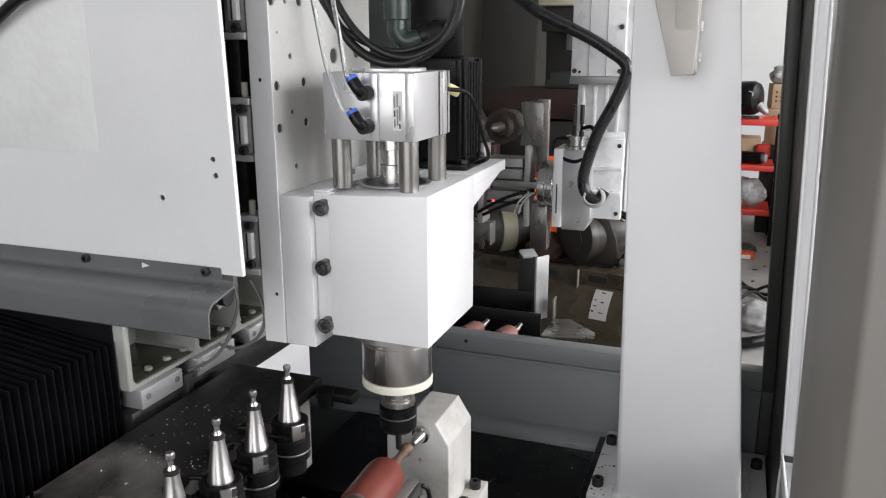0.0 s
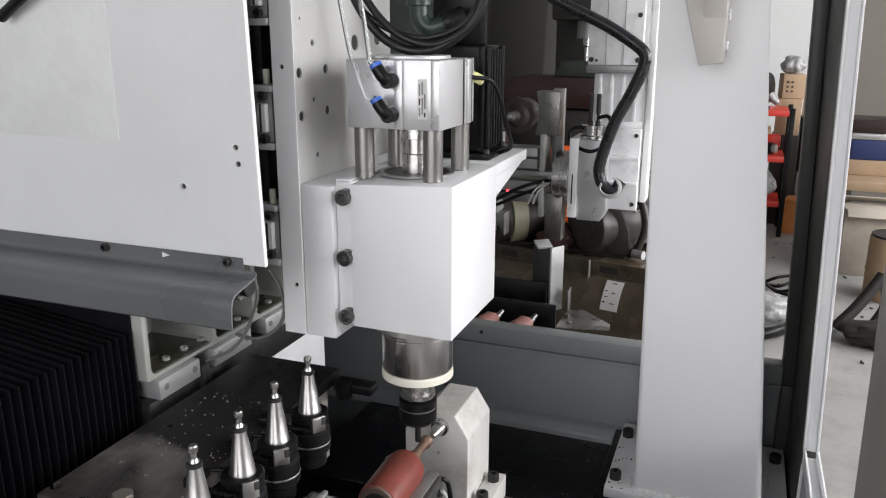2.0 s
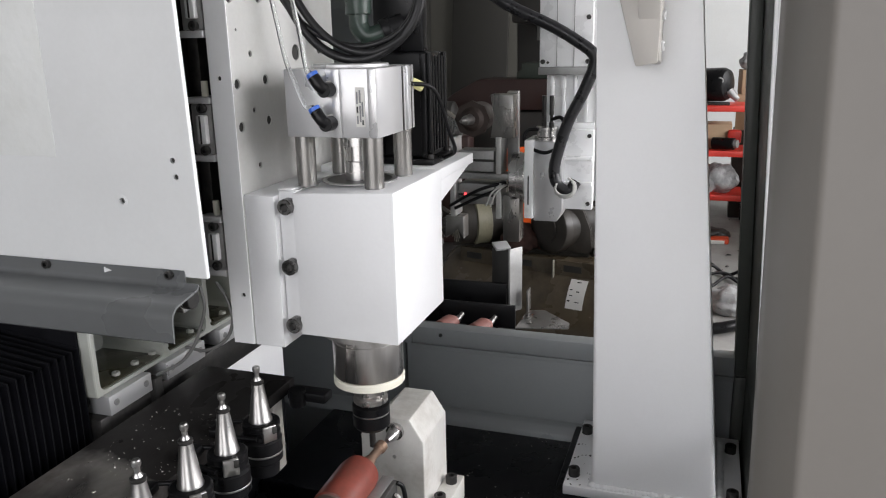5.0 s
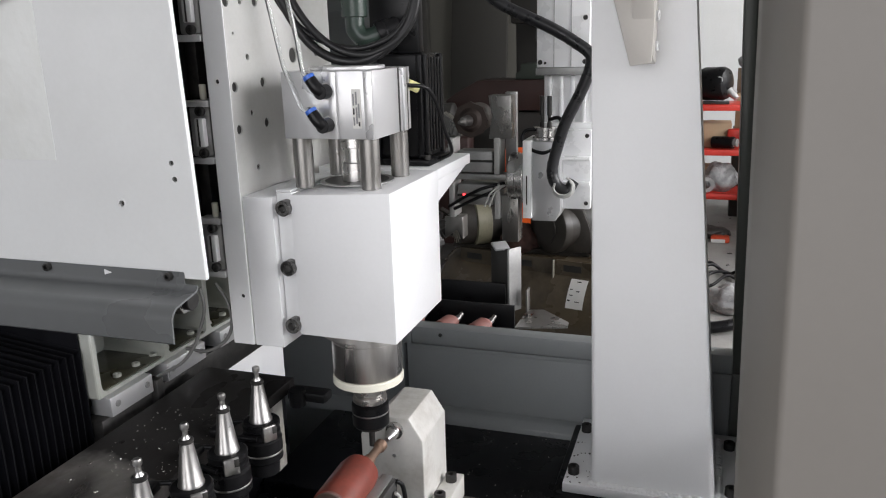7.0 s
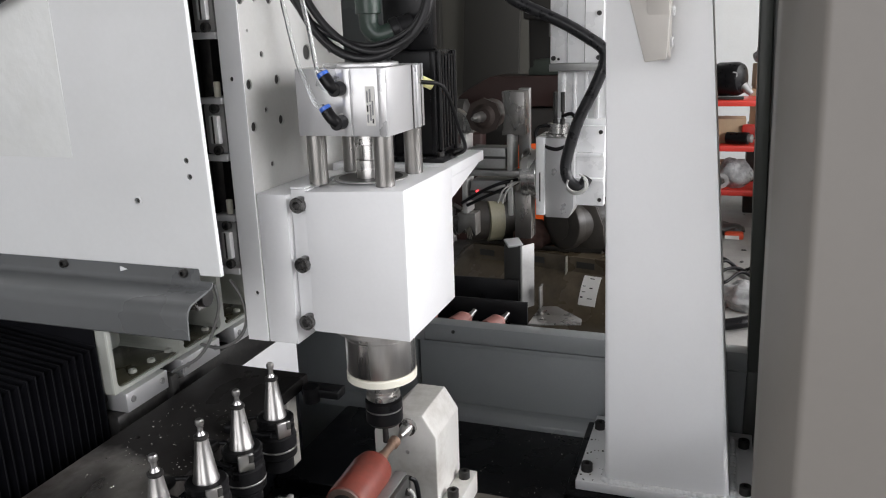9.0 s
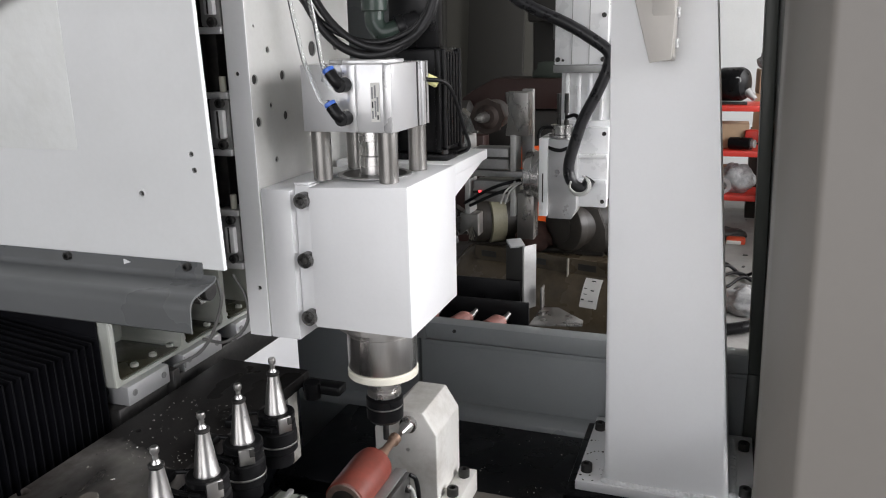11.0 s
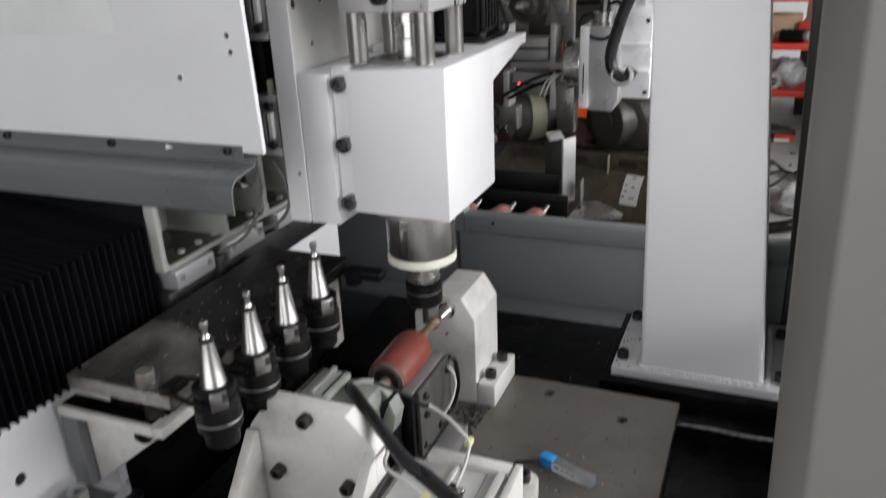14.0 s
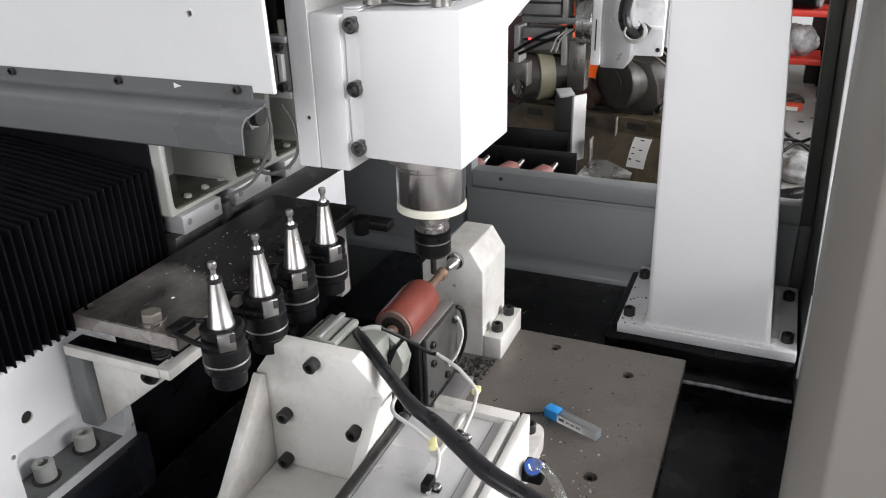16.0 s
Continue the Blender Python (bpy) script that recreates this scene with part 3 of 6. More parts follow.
def column_shell():
    bm = bmesh.new()
    rows = [(0.780, -0.1440, 0.049, 1.166, 1.372), (1.45, -0.1575, -0.0105, 1.176, 1.365), (2.05, -0.168, -0.062, 1.182, 1.36)]
    rings = [[bm.verts.new(p) for p in ((a, c, z), (b, c, z), (b, d, z), (a, d, z))] for z, a, b, c, d in rows]
    for lo, hi in zip(rings, rings[1:]):
        for i in range(4):
            bm.faces.new((lo[i], lo[(i + 1) % 4], hi[(i + 1) % 4], hi[i]))
    bm.faces.new(rings[0][::-1])
    bm.faces.new(rings[-1])
    up = [e for e in bm.edges if abs(e.verts[0].co.z - e.verts[1].co.z) > 0.2]
    bmesh.ops.bevel(bm, geom=up, offset=0.010, segments=4, affect="EDGES", profile=0.5)
    return smooth(bm, 50)


part("shell", column_shell(), COLUMN, col)
part("foot", box(-0.189, 0.088, 1.154, 1.390, 0.7645, 0.781, 0.0015), COLUMN, col)


def weld_bead(pts, r, seed):
    rnd = random.Random(seed)
    bm = bmesh.new()
    for a, b in zip(pts, pts[1:]):
        a, b = Vector(a), Vector(b)
        n = max(2, int((b - a).length / 0.006))
        for i in range(n):
            p = a.lerp(b, (i + 0.5) / n)
            bmesh.ops.create_icosphere(bm, subdivisions=1, radius=r * rnd.uniform(0.75, 1.15), matrix=Matrix.Translation(p) @ Matrix.Diagonal((1.5, 1.5, 0.8, 1)))
    return smooth(bm, 80)


part("weld_seam", weld_bead([(-0.143, 1.37, 0.782), (-0.143, 1.164, 0.782), (0.054, 1.164, 0.782), (0.055, 1.37, 0.782)], 0.005, 5), COLUMN, col)
for x, y in ((-0.176, 1.190), (-0.176, 1.340), (0.073, 1.190), (0.073, 1.340)):
    screw(col, (x, y, 0.781), (0, 0, 1), 0.0095, 0.014)
part("gusset", prism([(1.176, 1.450), (1.125, 1.458), (1.06, 1.72), (1.06, 2.0), (1.178, 2.0)], "x", -0.098, -0.068, 0.003), WARMGREY, col, "warm grey gusset plate with edge screws")
part("gusset_flange", prism([(-0.098, 1.450), (-0.070, 1.454), (-0.064, 1.60), (-0.064, 2.0), (-0.25, 2.0)], "y", 1.112, 1.124, 0.002), WARMGREY, col)
for z in (1.475, 1.515, 1.555, 1.595):
    screw(col, (-0.068, 1.150, z), (1, -0.1, 0), 0.007, 0.004, COLUMN)
part("top_beam", box(-0.30, 0.09, 0.75, 1.36, 2.06, 2.2, 0.004), BEIGE, col)
debris("column_chips", 22, (-0.187, -0.146, 1.158, 1.30), 0.781, 0.004, DARKMACHINE, "dark metal chips on the column foot", 8)

# ---------------- saddle, bellows and casting on the rear rail ----------------
cast = thing("rail_casting", (-0.85, 0.8, 0.05), "white painted rail casting with a pocket for big cap screws", "machine casting", kind="structure")
cb = part("casting_body", box(-1.05, -0.722, 0.25, 0.617, 0.05, 0.985, 0.003), WHITE, cast)
part("casting_far", box(-1.05, -0.722, 0.98, 1.205, 0.88, 0.985, 0.003), WHITE, cast)
part("casting_foot", box(-1.05, -0.725, 0.98, 1.203, 0.05, 0.8795, 0.003), BEDBLACK, cast)
part("casting_core", box(-1.05, -0.760, 0.617, 0.98, 0.05, 0.984, 0.003), BEDBLACK, cast)


def pocket(x, y0, y1, z0, z1, depth, r=0.012):
    bm = bmesh.new()
    c = []
    for cy, cz, a0 in ((y1 - r, z1 - r, 0), (y0 + r, z1 - r, 90), (y0 + r, z0 + r, 180), (y1 - r, z0 + r, 270)):
        for k in range(5):
            a = radians(a0 + k * 22.5)
            c.append((cy + r * math.cos(a), cz + r * math.sin(a)))
    lo = [bm.verts.new((x - depth, *p)) for p in c]
    hi = [bm.verts.new((x + 0.02, *p)) for p in c]
    bm.faces.new(lo)
    bm.faces.new(hi[::-1])
    for i in range(len(c)):
        bm.faces.new((lo[i], hi[i], hi[(i + 1) % len(c)], lo[(i + 1) % len(c)]))
    bmesh.ops.recalc_face_normals(bm, faces=bm.faces)
    return bm


pk = pocket(-0.722, 0.448, 0.602, 0.805, 0.885, 0.055)
pk.transform(Matrix.Translation(-ORG[cb]))
cut_mesh(cb, pk)
cut_holes(cb, [((-0.74, 0.475, 0.919), (-0.70, 0.475, 0.919), 0.0075), ((-0.74, 0.447, 0.884), (-0.70, 0.447, 0.884), 0.003), ((-0.74, 0.612, 0.812), (-0.70, 0.612, 0.812), 0.003)])
# Dark plug in the shallow hole gives it a deep hole's shade
part("bore_shade", rod((-0.737, 0.475, 0.919), (-0.7235, 0.475, 0.919), 0.0073, 18), DARKMACHINE, cast)
BASEPAINT = mat("blue_black_enamel", (0.016, 0.018, 0.024), 0.28, var=0.3, scale=12, fine=120, bump=0.08, dirt=(0.006, 0.006, 0.007), dirt_amount=0.5, dirt_scale=14, rvar=0.12, spec=0.5)
STAINSHADE = mat("black_stained_shade_grey", (0.15, 0.155, 0.155), 0.4, var=0.2, scale=12, bump=0.08, dirt=(0.012, 0.012, 0.013), dirt_amount=0.95, dirt_scale=14)
# Thin sheet puts the pocket's shade, with black stains, into the floor colour
part("pocket_floor", box(-0.776, -0.724, 0.456, 0.594, 0.8052, 0.8066, 0.0004), STAINSHADE, cast, "grey pocket floor")
for y in (0.496, 0.558):
    part("washer", rod((-0.750, y, 0.8068), (-0.750, y, 0.809), 0.017, 24), DARKSTEEL, cast)
    screw(cast, (-0.750, y, 0.809), (0, 0, 1), 0.0125, 0.022, SADDLEPAINT, turn=12)
part("casting_base", box(-1.05, -0.710, 0.22, 0.624, 0.05, 0.793, 0.004), BASEPAINT, cast, "glossy blue-black casting base")


def bellows(label, y0, y1, n, x=-0.722, z0=0.983, z1=1.131, x_left=-1.10):
    """A roof-shaped way cover: folds across the rail, sharp at the top edge, with a saw-tooth lower hem."""
    t = thing("way_bellows", (-0.9, (y0 + y1) / 2, z0), label, "bellows", "bellows on the rail")
    rows = []
    for i in range(2 * n + 1):
        y = y0 + (y1 - y0) * i / (2 * n)
        k = 1 - i % 2
        jit = 0.0003 * math.sin(i * 2.4) + 0.0004 * math.sin(i * 0.7)
        rows.append(((x_left, y, z1 - 0.012 * (1 - k) + 0.035), (x - 0.16, y, z1 - 0.011 * (1 - k) + 0.018 + jit), (x - 0.012 * (1 - k) + 0.001, y, z1 - 0.015 * (1 - k) + jit),
                     (x - 0.013 * (1 - k) + 0.002, y + 0.0002 * math.sin(i * 5.1), (z0 + z1) / 2), (x - 0.013 * (1 - k) + 0.0015 + jit, y, z0 - 0.004 * (1 - k))))
    for i in range(n):
        bm = bmesh.new()
        three = [[bm.verts.new(p) for p in rows[2 * i + q]] for q in range(3)]
        for a, b in zip(three, three[1:]):
            for j in range(4):
                bm.faces.new((a[j], a[j + 1], b[j + 1], b[j]))
        bmesh.ops.recalc_face_normals(bm, faces=bm.faces)
        bmesh.ops.solidify(bm, geom=bm.faces[:], thickness=0.0012)
        fold = part("pleat", smooth(bm, 15), BELLOWS, t)
        part("piping", tube([Vector(p) + Vector((0.0006, 0, 0.0006)) for p in rows[2 * i]][1:], 0.0005, 6, 1), PIPING, fold)
    part("end_frame", box(x_left, x - 0.001, y1, y1 + 0.003, z0 + 0.002, z1 + (0.066 if y1 < 1 else 0.0), 0.0005), BELLOWS, t)


bellows("black pleated fabric way cover with serrated hem", 0.30, 0.728, 36)
bellows("black pleated fabric way cover behind the saddle", 1.075, 1.37, 20)

sad = thing("saddle", (-0.80, 0.9, 1.03), "white cast saddle riding on linear guide blocks", "machine saddle")
sb = part("saddle_body", box(-1.0, -0.706, 0.732, 1.072, 1.062, 1.245, 0.003), SADDLEPAINT, sad)
for y0, y1 in ((0.739, 0.864), (0.872, 0.964), (0.974, 1.064)):
    pk = pocket(-0.706, y0, y1, 1.069, 1.238, 0.105, 0.010)
    pk.transform(Matrix.Translation(-ORG[sb]))
    cut_mesh(sb, pk)
OILY = mat("oily_film", (0.055, 0.052, 0.034), 0.25, var=0.2, scale=20, bump=0.05)
for y0, y1 in ((0.745, 0.859), (0.875, 0.961), (0.977, 1.061)):
    part("oily_ledge", box(-0.808, -0.709, y0, y1, 1.0692, 1.0712, 0.0005), OILY, sad, "oil-stained pocket floor")
for y in (0.785, 0.822, 0.858, 0.885, 0.945, 0.99, 1.03):
    screw(sad, (-0.722, y, 1.0712), (0, 0, 1), 0.0054, 0.0042, SADDLEPAINT)
for y0, y1 in ((0.742, 0.823), (0.855, 0.945), (0.985, 1.066)):
    part("guide_block", box(-0.735, -0.698, y0, y1, 1.035, 1.0615, 0.0015), ALUPAINT, sad, "plated linear guide block")
    for y in (y0 + 0.012, y1 - 0.012):
        screw(sad, (-0.698, y, 1.050), (1, 0, 0), 0.0045, 0.0015, ALUDARK)
rail = thing("linear_rail", (-0.72, 0.85, 0.985), "dark oily linear guide rail", "guide rail", kind="structure")
part("rail_bar", box(-0.735, -0.705, 0.73, 1.20, 0.987, 1.034, 0.003), DARKSTEEL, rail)
part("end_wiper", box(-0.738, -0.694, 0.825, 0.840, 1.002, 1.05, 0.002), DARKSTEEL, rail)

# ---------------- gantry arm with its tray ----------------
arm = thing("gantry_arm", (-0.85, 0.75, 1.25), "light grey gantry arm cover plate with bolt holes", "machine arm")
ap = part("cover_plate", prism([(-1.45, 1.252), (-0.4910, 1.252), (-0.5100, 2.0), (-1.45, 2.0)], "y", 0.685, 0.691, 0.0010), PLATE, arm)
cut_holes(ap, [((-0.587, 0.67, 1.332), (-0.587, 0.72, 1.332), 0.0032), ((-0.518, 0.67, 1.377), (-0.518, 0.72, 1.377), 0.0030), ((-0.516, 0.67, 1.360), (-0.516, 0.72, 1.360), 0.0030), ((-0.56, 0.67, 1.62), (-0.56, 0.72, 1.62), 0.003)])
part("hole_rim", lathe([(0.0062, 0), (0.0062, 0.0006), (0.0036, 0.0010), (0.0034, 0)], (-0.587, 0.6852, 1.332), (-0.587, 0.60, 1.332), 24, cap=False), PLATE, arm)
# Dark discs stand in for the shade behind the drilled holes
for x, z, r in ((-0.587, 1.332, 0.0031), (-0.518, 1.377, 0.0029), (-0.516, 1.360, 0.0029), (-0.56, 1.62, 0.0029)):
    part("hole_shade", rod((x, 0.6900, z), (x, 0.6870, z), r, 16), DARKMACHINE, arm, "dark disc for the threads and shade in a tapped hole")
part("filled_patch", box(-1.40, -0.667, 0.6842, 0.686, 1.377, 1.98, 0.0005), PATCH, arm, "putty-filled painted patch")
part("arm_core", box(-1.45, -0.600, 0.735, 1.02, 1.256, 2.0, 0.004), BLACK, arm)
part("arm_end", box(-0.598, -0.582, 0.702, 1.02, 1.262, 2.0, 0.002), BLACK, arm)


def tray_profile():
    pts = [(0.6835, 1.2600), (0.6835, 1.2465)]
    for k in range(5):
        a = radians(90 * k / 4)
        pts.append((0.6775 + 0.006 * math.cos(a) - 0.0, 1.2465 - 0.006 * math.sin(a)))
    for k in range(6):
        a = radians(90 + 90 * k / 5)
        pts.append((0.637 + 0.014 * math.cos(a), 1.2265 + 0.014 * math.sin(a)))
    pts += [(0.622, 1.2045)]
    inner = [(y + 0.0022 if i > 5 else y - 0.0 + 0.0015, z - 0.0020) for i, (y, z) in enumerate(pts)]
    return pts, inner


def tray():
    outer, inner = tray_profile()
    bm = bmesh.new()
    xs = [-1.45, -1.1, -0.8, -0.492]
    grid = []
    for pts in (outer, inner):
        grid.append([[bm.verts.new((x - (0.026 if (i < 2 and x == xs[-1]) else 0.010 if (i < 7 and x == xs[-1]) else 0), y, z)) for x in xs] for i, (y, z) in enumerate(pts)])
    for g in grid:
        for a, b in zip(g, g[1:]):
            for j in range(len(xs) - 1):
                bm.faces.new((a[j], a[j + 1], b[j + 1], b[j]))
    o, n = grid
    for i in range(len(o) - 1):
        for j in (0, -1):
            bm.faces.new((o[i][j], o[i + 1][j], n[i + 1][j], n[i][j]))
    for i in (0, -1):
        for j in range(len(xs) - 1):
            bm.faces.new((o[i][j], o[i][j + 1], n[i][j + 1], n[i][j]))
    bmesh.ops.recalc_face_normals(bm, faces=bm.faces)
    return smooth(bm, 40)


guard = thing("chip_guard", (-0.9, 0.65, 1.17), "bent grey sheet metal guard screwed under the arm", "guard")
part("sheet", tray(), TRAYGREY, guard)
for x in (-0.536, -0.701, -0.870):
    screw(guard, (x, 0.684, 1.2545), (0, -1, 0), 0.0048, 0.006)
part("mark", prism([(-0.622, 1.2565), (-0.612, 1.2535), (-0.622, 1.2505)], "y", 0.6825, 0.6833, 0), WHITE, guard)

# vertical guide behind the cover plate edge
zg = thing("vertical_guide", (-0.56, 0.82, 1.25), "vertical linear guide with steel carriages and dark wipers", "guide rail")
part("rail_bar", box(-0.5815, -0.566, 0.815, 0.845, 1.22, 2.0, 0.002), DARKSTEEL, zg)
for z in (1.2256, 1.3660, 1.5065, 1.6470):
    part("carriage", box(-0.574, -0.546, 0.800, 0.860, z, z + 0.058, 0.002), ALUDARK, zg, "grey steel carriage")
    part("wiper", box(-0.576, -0.545, 0.796, 0.864, z + 0.0585, z + 0.066, 0.001), ALUPAINT, zg)
    part("wiper", box(-0.576, -0.545, 0.796, 0.864, z - 0.0085, z - 0.0005, 0.001), ALUPAINT, zg)
    part("grease_nipple", rod((-0.556, 0.806, z + 0.066), (-0.556, 0.806, z + 0.084), 0.004), CREAM, zg)
    part("rib", box(-0.563, -0.551, 0.792, 0.800, z + 0.0125, z + 0.0455, 0.0015), SATIN, zg)
    part("rib_groove", box(-0.5585, -0.5565, 0.7912, 0.7925, z + 0.013, z + 0.045, 0), DARKMACHINE, zg)
    for dz in (0.0045, 0.0535):
        screw(zg, (-0.557, 0.800, z + dz), (0, -1, 0), 0.0056, 0.006)
part("dust_strip", box(-0.5808, -0.5795, 0.725, 0.812, 1.25, 2.0, 0), BLACK, zg)

# cables under the arm
for pts in ([(-0.563, 0.8, 1.208), (-0.549, 0.8, 1.186), (-0.545, 0.8, 1.157), (-0.558, 0.8, 1.132), (-0.588, 0.8, 1.115), (-0.618, 0.8, 1.116)],
            [(-0.572, 0.78, 1.208), (-0.569, 0.78, 1.18), (-0.582, 0.78, 1.145), (-0.593, 0.78, 1.125), (-0.614, 0.78, 1.103), (-0.652, 0.78, 1.082)]):
    solo("sensor_cable", tube(pts, 0.0022, 8), WIREDARK, pts[-1], "thin grey sensor cable hanging under the arm", "cable", "sensor cables")
stub = thing("grease_fitting", (-0.57, 0.71, 1.2), "dark steel pipe fitting below the arm", "fitting")
part("pipe", rod((-0.60, 0.70, 1.222), (-0.522, 0.70, 1.222), 0.011), DARKSTEEL, stub)
part("nut", rod((-0.545, 0.70, 1.222), (-0.53, 0.70, 1.222), 0.016, 6), STEEL, stub)

# ---------------- spindle head ----------------
HX0, HX1, HY0 = -0.452, -0.326, 0.805
head = thing("spindle_head", (-0.40, 0.89, 1.0), "white painted spindle head with a slide plate and air cylinder", "spindle head")
sp = part("slide_plate", box(-0.543, -0.514, 0.800, 1.06, 1.132, 2.0, 0.0006), SHADEDWHITE, head, "slide plate with drilled holes, shade put into its grey")
# Thin skin in the lit white, as the plate's colour holds the shade
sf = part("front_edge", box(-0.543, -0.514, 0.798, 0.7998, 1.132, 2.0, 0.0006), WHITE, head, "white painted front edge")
holes = []
for y, z, r in ((0.809, 1.446, 0.0060), (0.871, 1.448, 0.0060), (0.811, 1.397, 0.0060), (0.873, 1.399, 0.0060), (0.841, 1.414, 0.0036), (0.844, 1.348, 0.0036), (0.841, 1.479, 0.0038), (0.815, 1.506, 0.0018), (1.017, 1.484, 0.010), (0.95, 1.478, 0.010), (0.806, 1.5405, 0.006), (0.835, 1.5415, 0.0036), (0.867, 1.5424, 0.006)):
    holes.append(((-0.55, y, z), (-0.50, y, z), r))
holes += [((-0.530, 0.825, 1.453), (-0.530, 0.79, 1.453), 0.0028), ((-0.524, 0.825, 1.195), (-0.524, 0.79, 1.195), 0.0028), ((-0.5285, 0.805, 1.60), (-0.5285, 0.79, 1.60), 0.0026)]
cut_holes(sp, holes)
cut_holes(sf, holes[-3:])
# A dark disc in each hole stands for steel threads and shade
for p0, p1, r in holes:
    a, b = Vector(p0), Vector(p1)
    n = (b - a).normalized()
    face = -0.514 if abs(n.x) > 0.5 else 0.798
    c = Vector((face, a.y, a.z)) if abs(n.x) > 0.5 else Vector((a.x, face, a.z))
    part("hole_shade", rod(c - n * 0.012, c - n * 0.0015, r - 0.0001, 18), DARKMACHINE, head, "dark disc for the threads and shade in a tapped hole")
part("flange", prism([(-0.5135, 1.131), (-0.4735, 1.131), (-0.4735, 1.3185), (-0.5135, 1.3195)], "y", 0.8005, 0.97, 0.0012), WHITE, head)
part("screw_groove", box(-0.473, -0.4525, 0.811, 0.97, 1.149, 1.3235, 0.001), WHITE, head)
part("housing", prism([(HX0, 1.149), (HX1, 1.1475), (HX1, 1.3280), (HX0, 1.3225)], "y", HY0, 0.972, 0.0012), WHITE, head)
for z in (1.307, 1.234, 1.161):
    screw(head, (-0.4595, 0.811, z), (0, -1, 0), 0.0095, 0.013, BOLT)
top = part("top_plate", box(-0.500, -0.3265, 0.973, 1.122, 1.3135, 1.3280, 0.0012), WHITE, head)
part("brace", prism([(0.973, 1.3130), (1.105, 1.3130), (0.973, 1.283)], "x", -0.340, -0.328, 0.001), WHITE, head)
part("top_pad", box(-0.4735, -0.455, 0.812, 0.97, 1.3240, 1.3262, 0.0005), WHITE, head)
CX, CY = -0.402, 0.886
part("bore_ring", lathe([(0.046, 0), (0.046, 0.0012), (0.040, 0.0014), (0.040, 0)], (CX, CY, 1.3270), (CX, CY, 1.4), 36, cap=False), ALUDARK, head)
part("bore", lathe([(0.040, 0), (0.040, 0.0008)], (CX, CY, 1.3272), (CX, CY, 1.4), 36), DARKMACHINE, head, "dark bore round the drawbar")
part("drawbar", lathe([(0.017, 0), (0.017, 0.022), (0.014, 0.023), (0.014, 0.040), (0.018, 0.041), (0.018, 0.052), (0.011, 0.053), (0.011, 0.062)], (CX, CY, 1.328), (CX, CY, 1.5), 28), STEEL, head, "turned steel drawbar")
for x, y in ((-0.447, 0.836), (-0.361, 0.836), (-0.447, 0.928), (-0.361, 0.928)):
    part("standoff", rod((x, y, 1.3265), (x, y, 1.387), 0.0115, 28), DULLSTEEL, head, "round steel standoff")
cyl = part("air_cylinder", box(-0.460, -0.346, 0.820, 0.934, 1.386, 1.462, 0.0011, 2), ALUPAINT, head, "silver square air cylinder")
part("cylinder_rib", box(-0.3990, -0.3895, 0.8150, 0.822, 1.3865, 1.4615, 0.0008), ALUPAINT, cyl)
part("cylinder_rib", box(-0.3560, -0.3462, 0.8155, 0.822, 1.3865, 1.4615, 0.0008), ALUPAINT, cyl)
part("cylinder_rib", box(-0.348, -0.3430, 0.905, 0.916, 1.3865, 1.4615, 0.0008), ALUPAINT, cyl)
part("sensor_slot", box(-0.3465, -0.3450, 0.894, 0.897, 1.3865, 1.4615, 0), DARKMACHINE, cyl)
part("sensor_slot", box(-0.3465, -0.3450, 0.921, 0.924, 1.3865, 1.4615, 0), DARKMACHINE, cyl)
part("end_disc", rod((-0.403, 0.877, 1.462), (-0.403, 0.877, 1.466), 0.045, 36), ALUPAINT, cyl)
label = part("type_label", box(-0.3725, -0.3615, 0.8192, 0.8199, 1.3985, 1.4420, 0), LABELW, cyl, "white type label with small grey print")
for x, z0, z1, mt in ((-0.3702, 1.402, 1.411, GREYINK), (-0.3702, 1.414, 1.421, INK), (-0.3702, 1.424, 1.437, GREYINK), (-0.3668, 1.404, 1.422, GREYINK), (-0.3668, 1.425, 1.439, GREYINK), (-0.3640, 1.401, 1.406, INK), (-0.3640, 1.410, 1.426, GREYINK)):
    part("print_bar", box(x - 0.0009, x + 0.0009, 0.8186, 0.8190, z0, z1, 0), mt, label)
for z in (1.440, 1.403):
    part("fitting_body", rod((-0.401, 0.820, z), (-0.401, 0.799, z), 0.0082, 16), BLACK, cyl, "black push-in elbow fitting")
    part("fitting_elbow", tube([(-0.401, 0.804, z), (-0.406, 0.801, z + 0.005), (-0.4125, 0.801, z + 0.014)], 0.0070, 12), BLACK, cyl)
    part("fitting_collar", rod((-0.4125, 0.801, z + 0.014), (-0.4150, 0.801, z + 0.0185), 0.0068, 16), BLUE, cyl, "blue release collar")
    part("seal_tape", lathe([(0.0085, 0), (0.0100, 0.001), (0.0085, 0.002)], (-0.4005, 0.818, z), (-0.4005, 0.80, z), 18), LABELW, cyl)
solo("air_tube", tube([(-0.4155, 0.801, 1.4585), (-0.4218, 0.803, 1.4626), (-0.4276, 0.803, 1.5019), (-0.4341, 0.803, 1.5387), (-0.4471, 0.803, 1.6123)], 0.0026, 10), CLEAR, (-0.417, 0.803, 1.46), "clear plastic air tube", "air tube", "air tubes")
solo("air_tube", tube([(-0.4155, 0.801, 1.4215), (-0.4258, 0.803, 1.4226), (-0.4364, 0.803, 1.4475), (-0.4452, 0.803, 1.4685), (-0.4525, 0.803, 1.5051), (-0.4591, 0.803, 1.5398), (-0.4723, 0.803, 1.6092)], 0.0026, 10), CLEAR, (-0.417, 0.803, 1.46), "clear plastic air tube", "air tube", "air tubes")
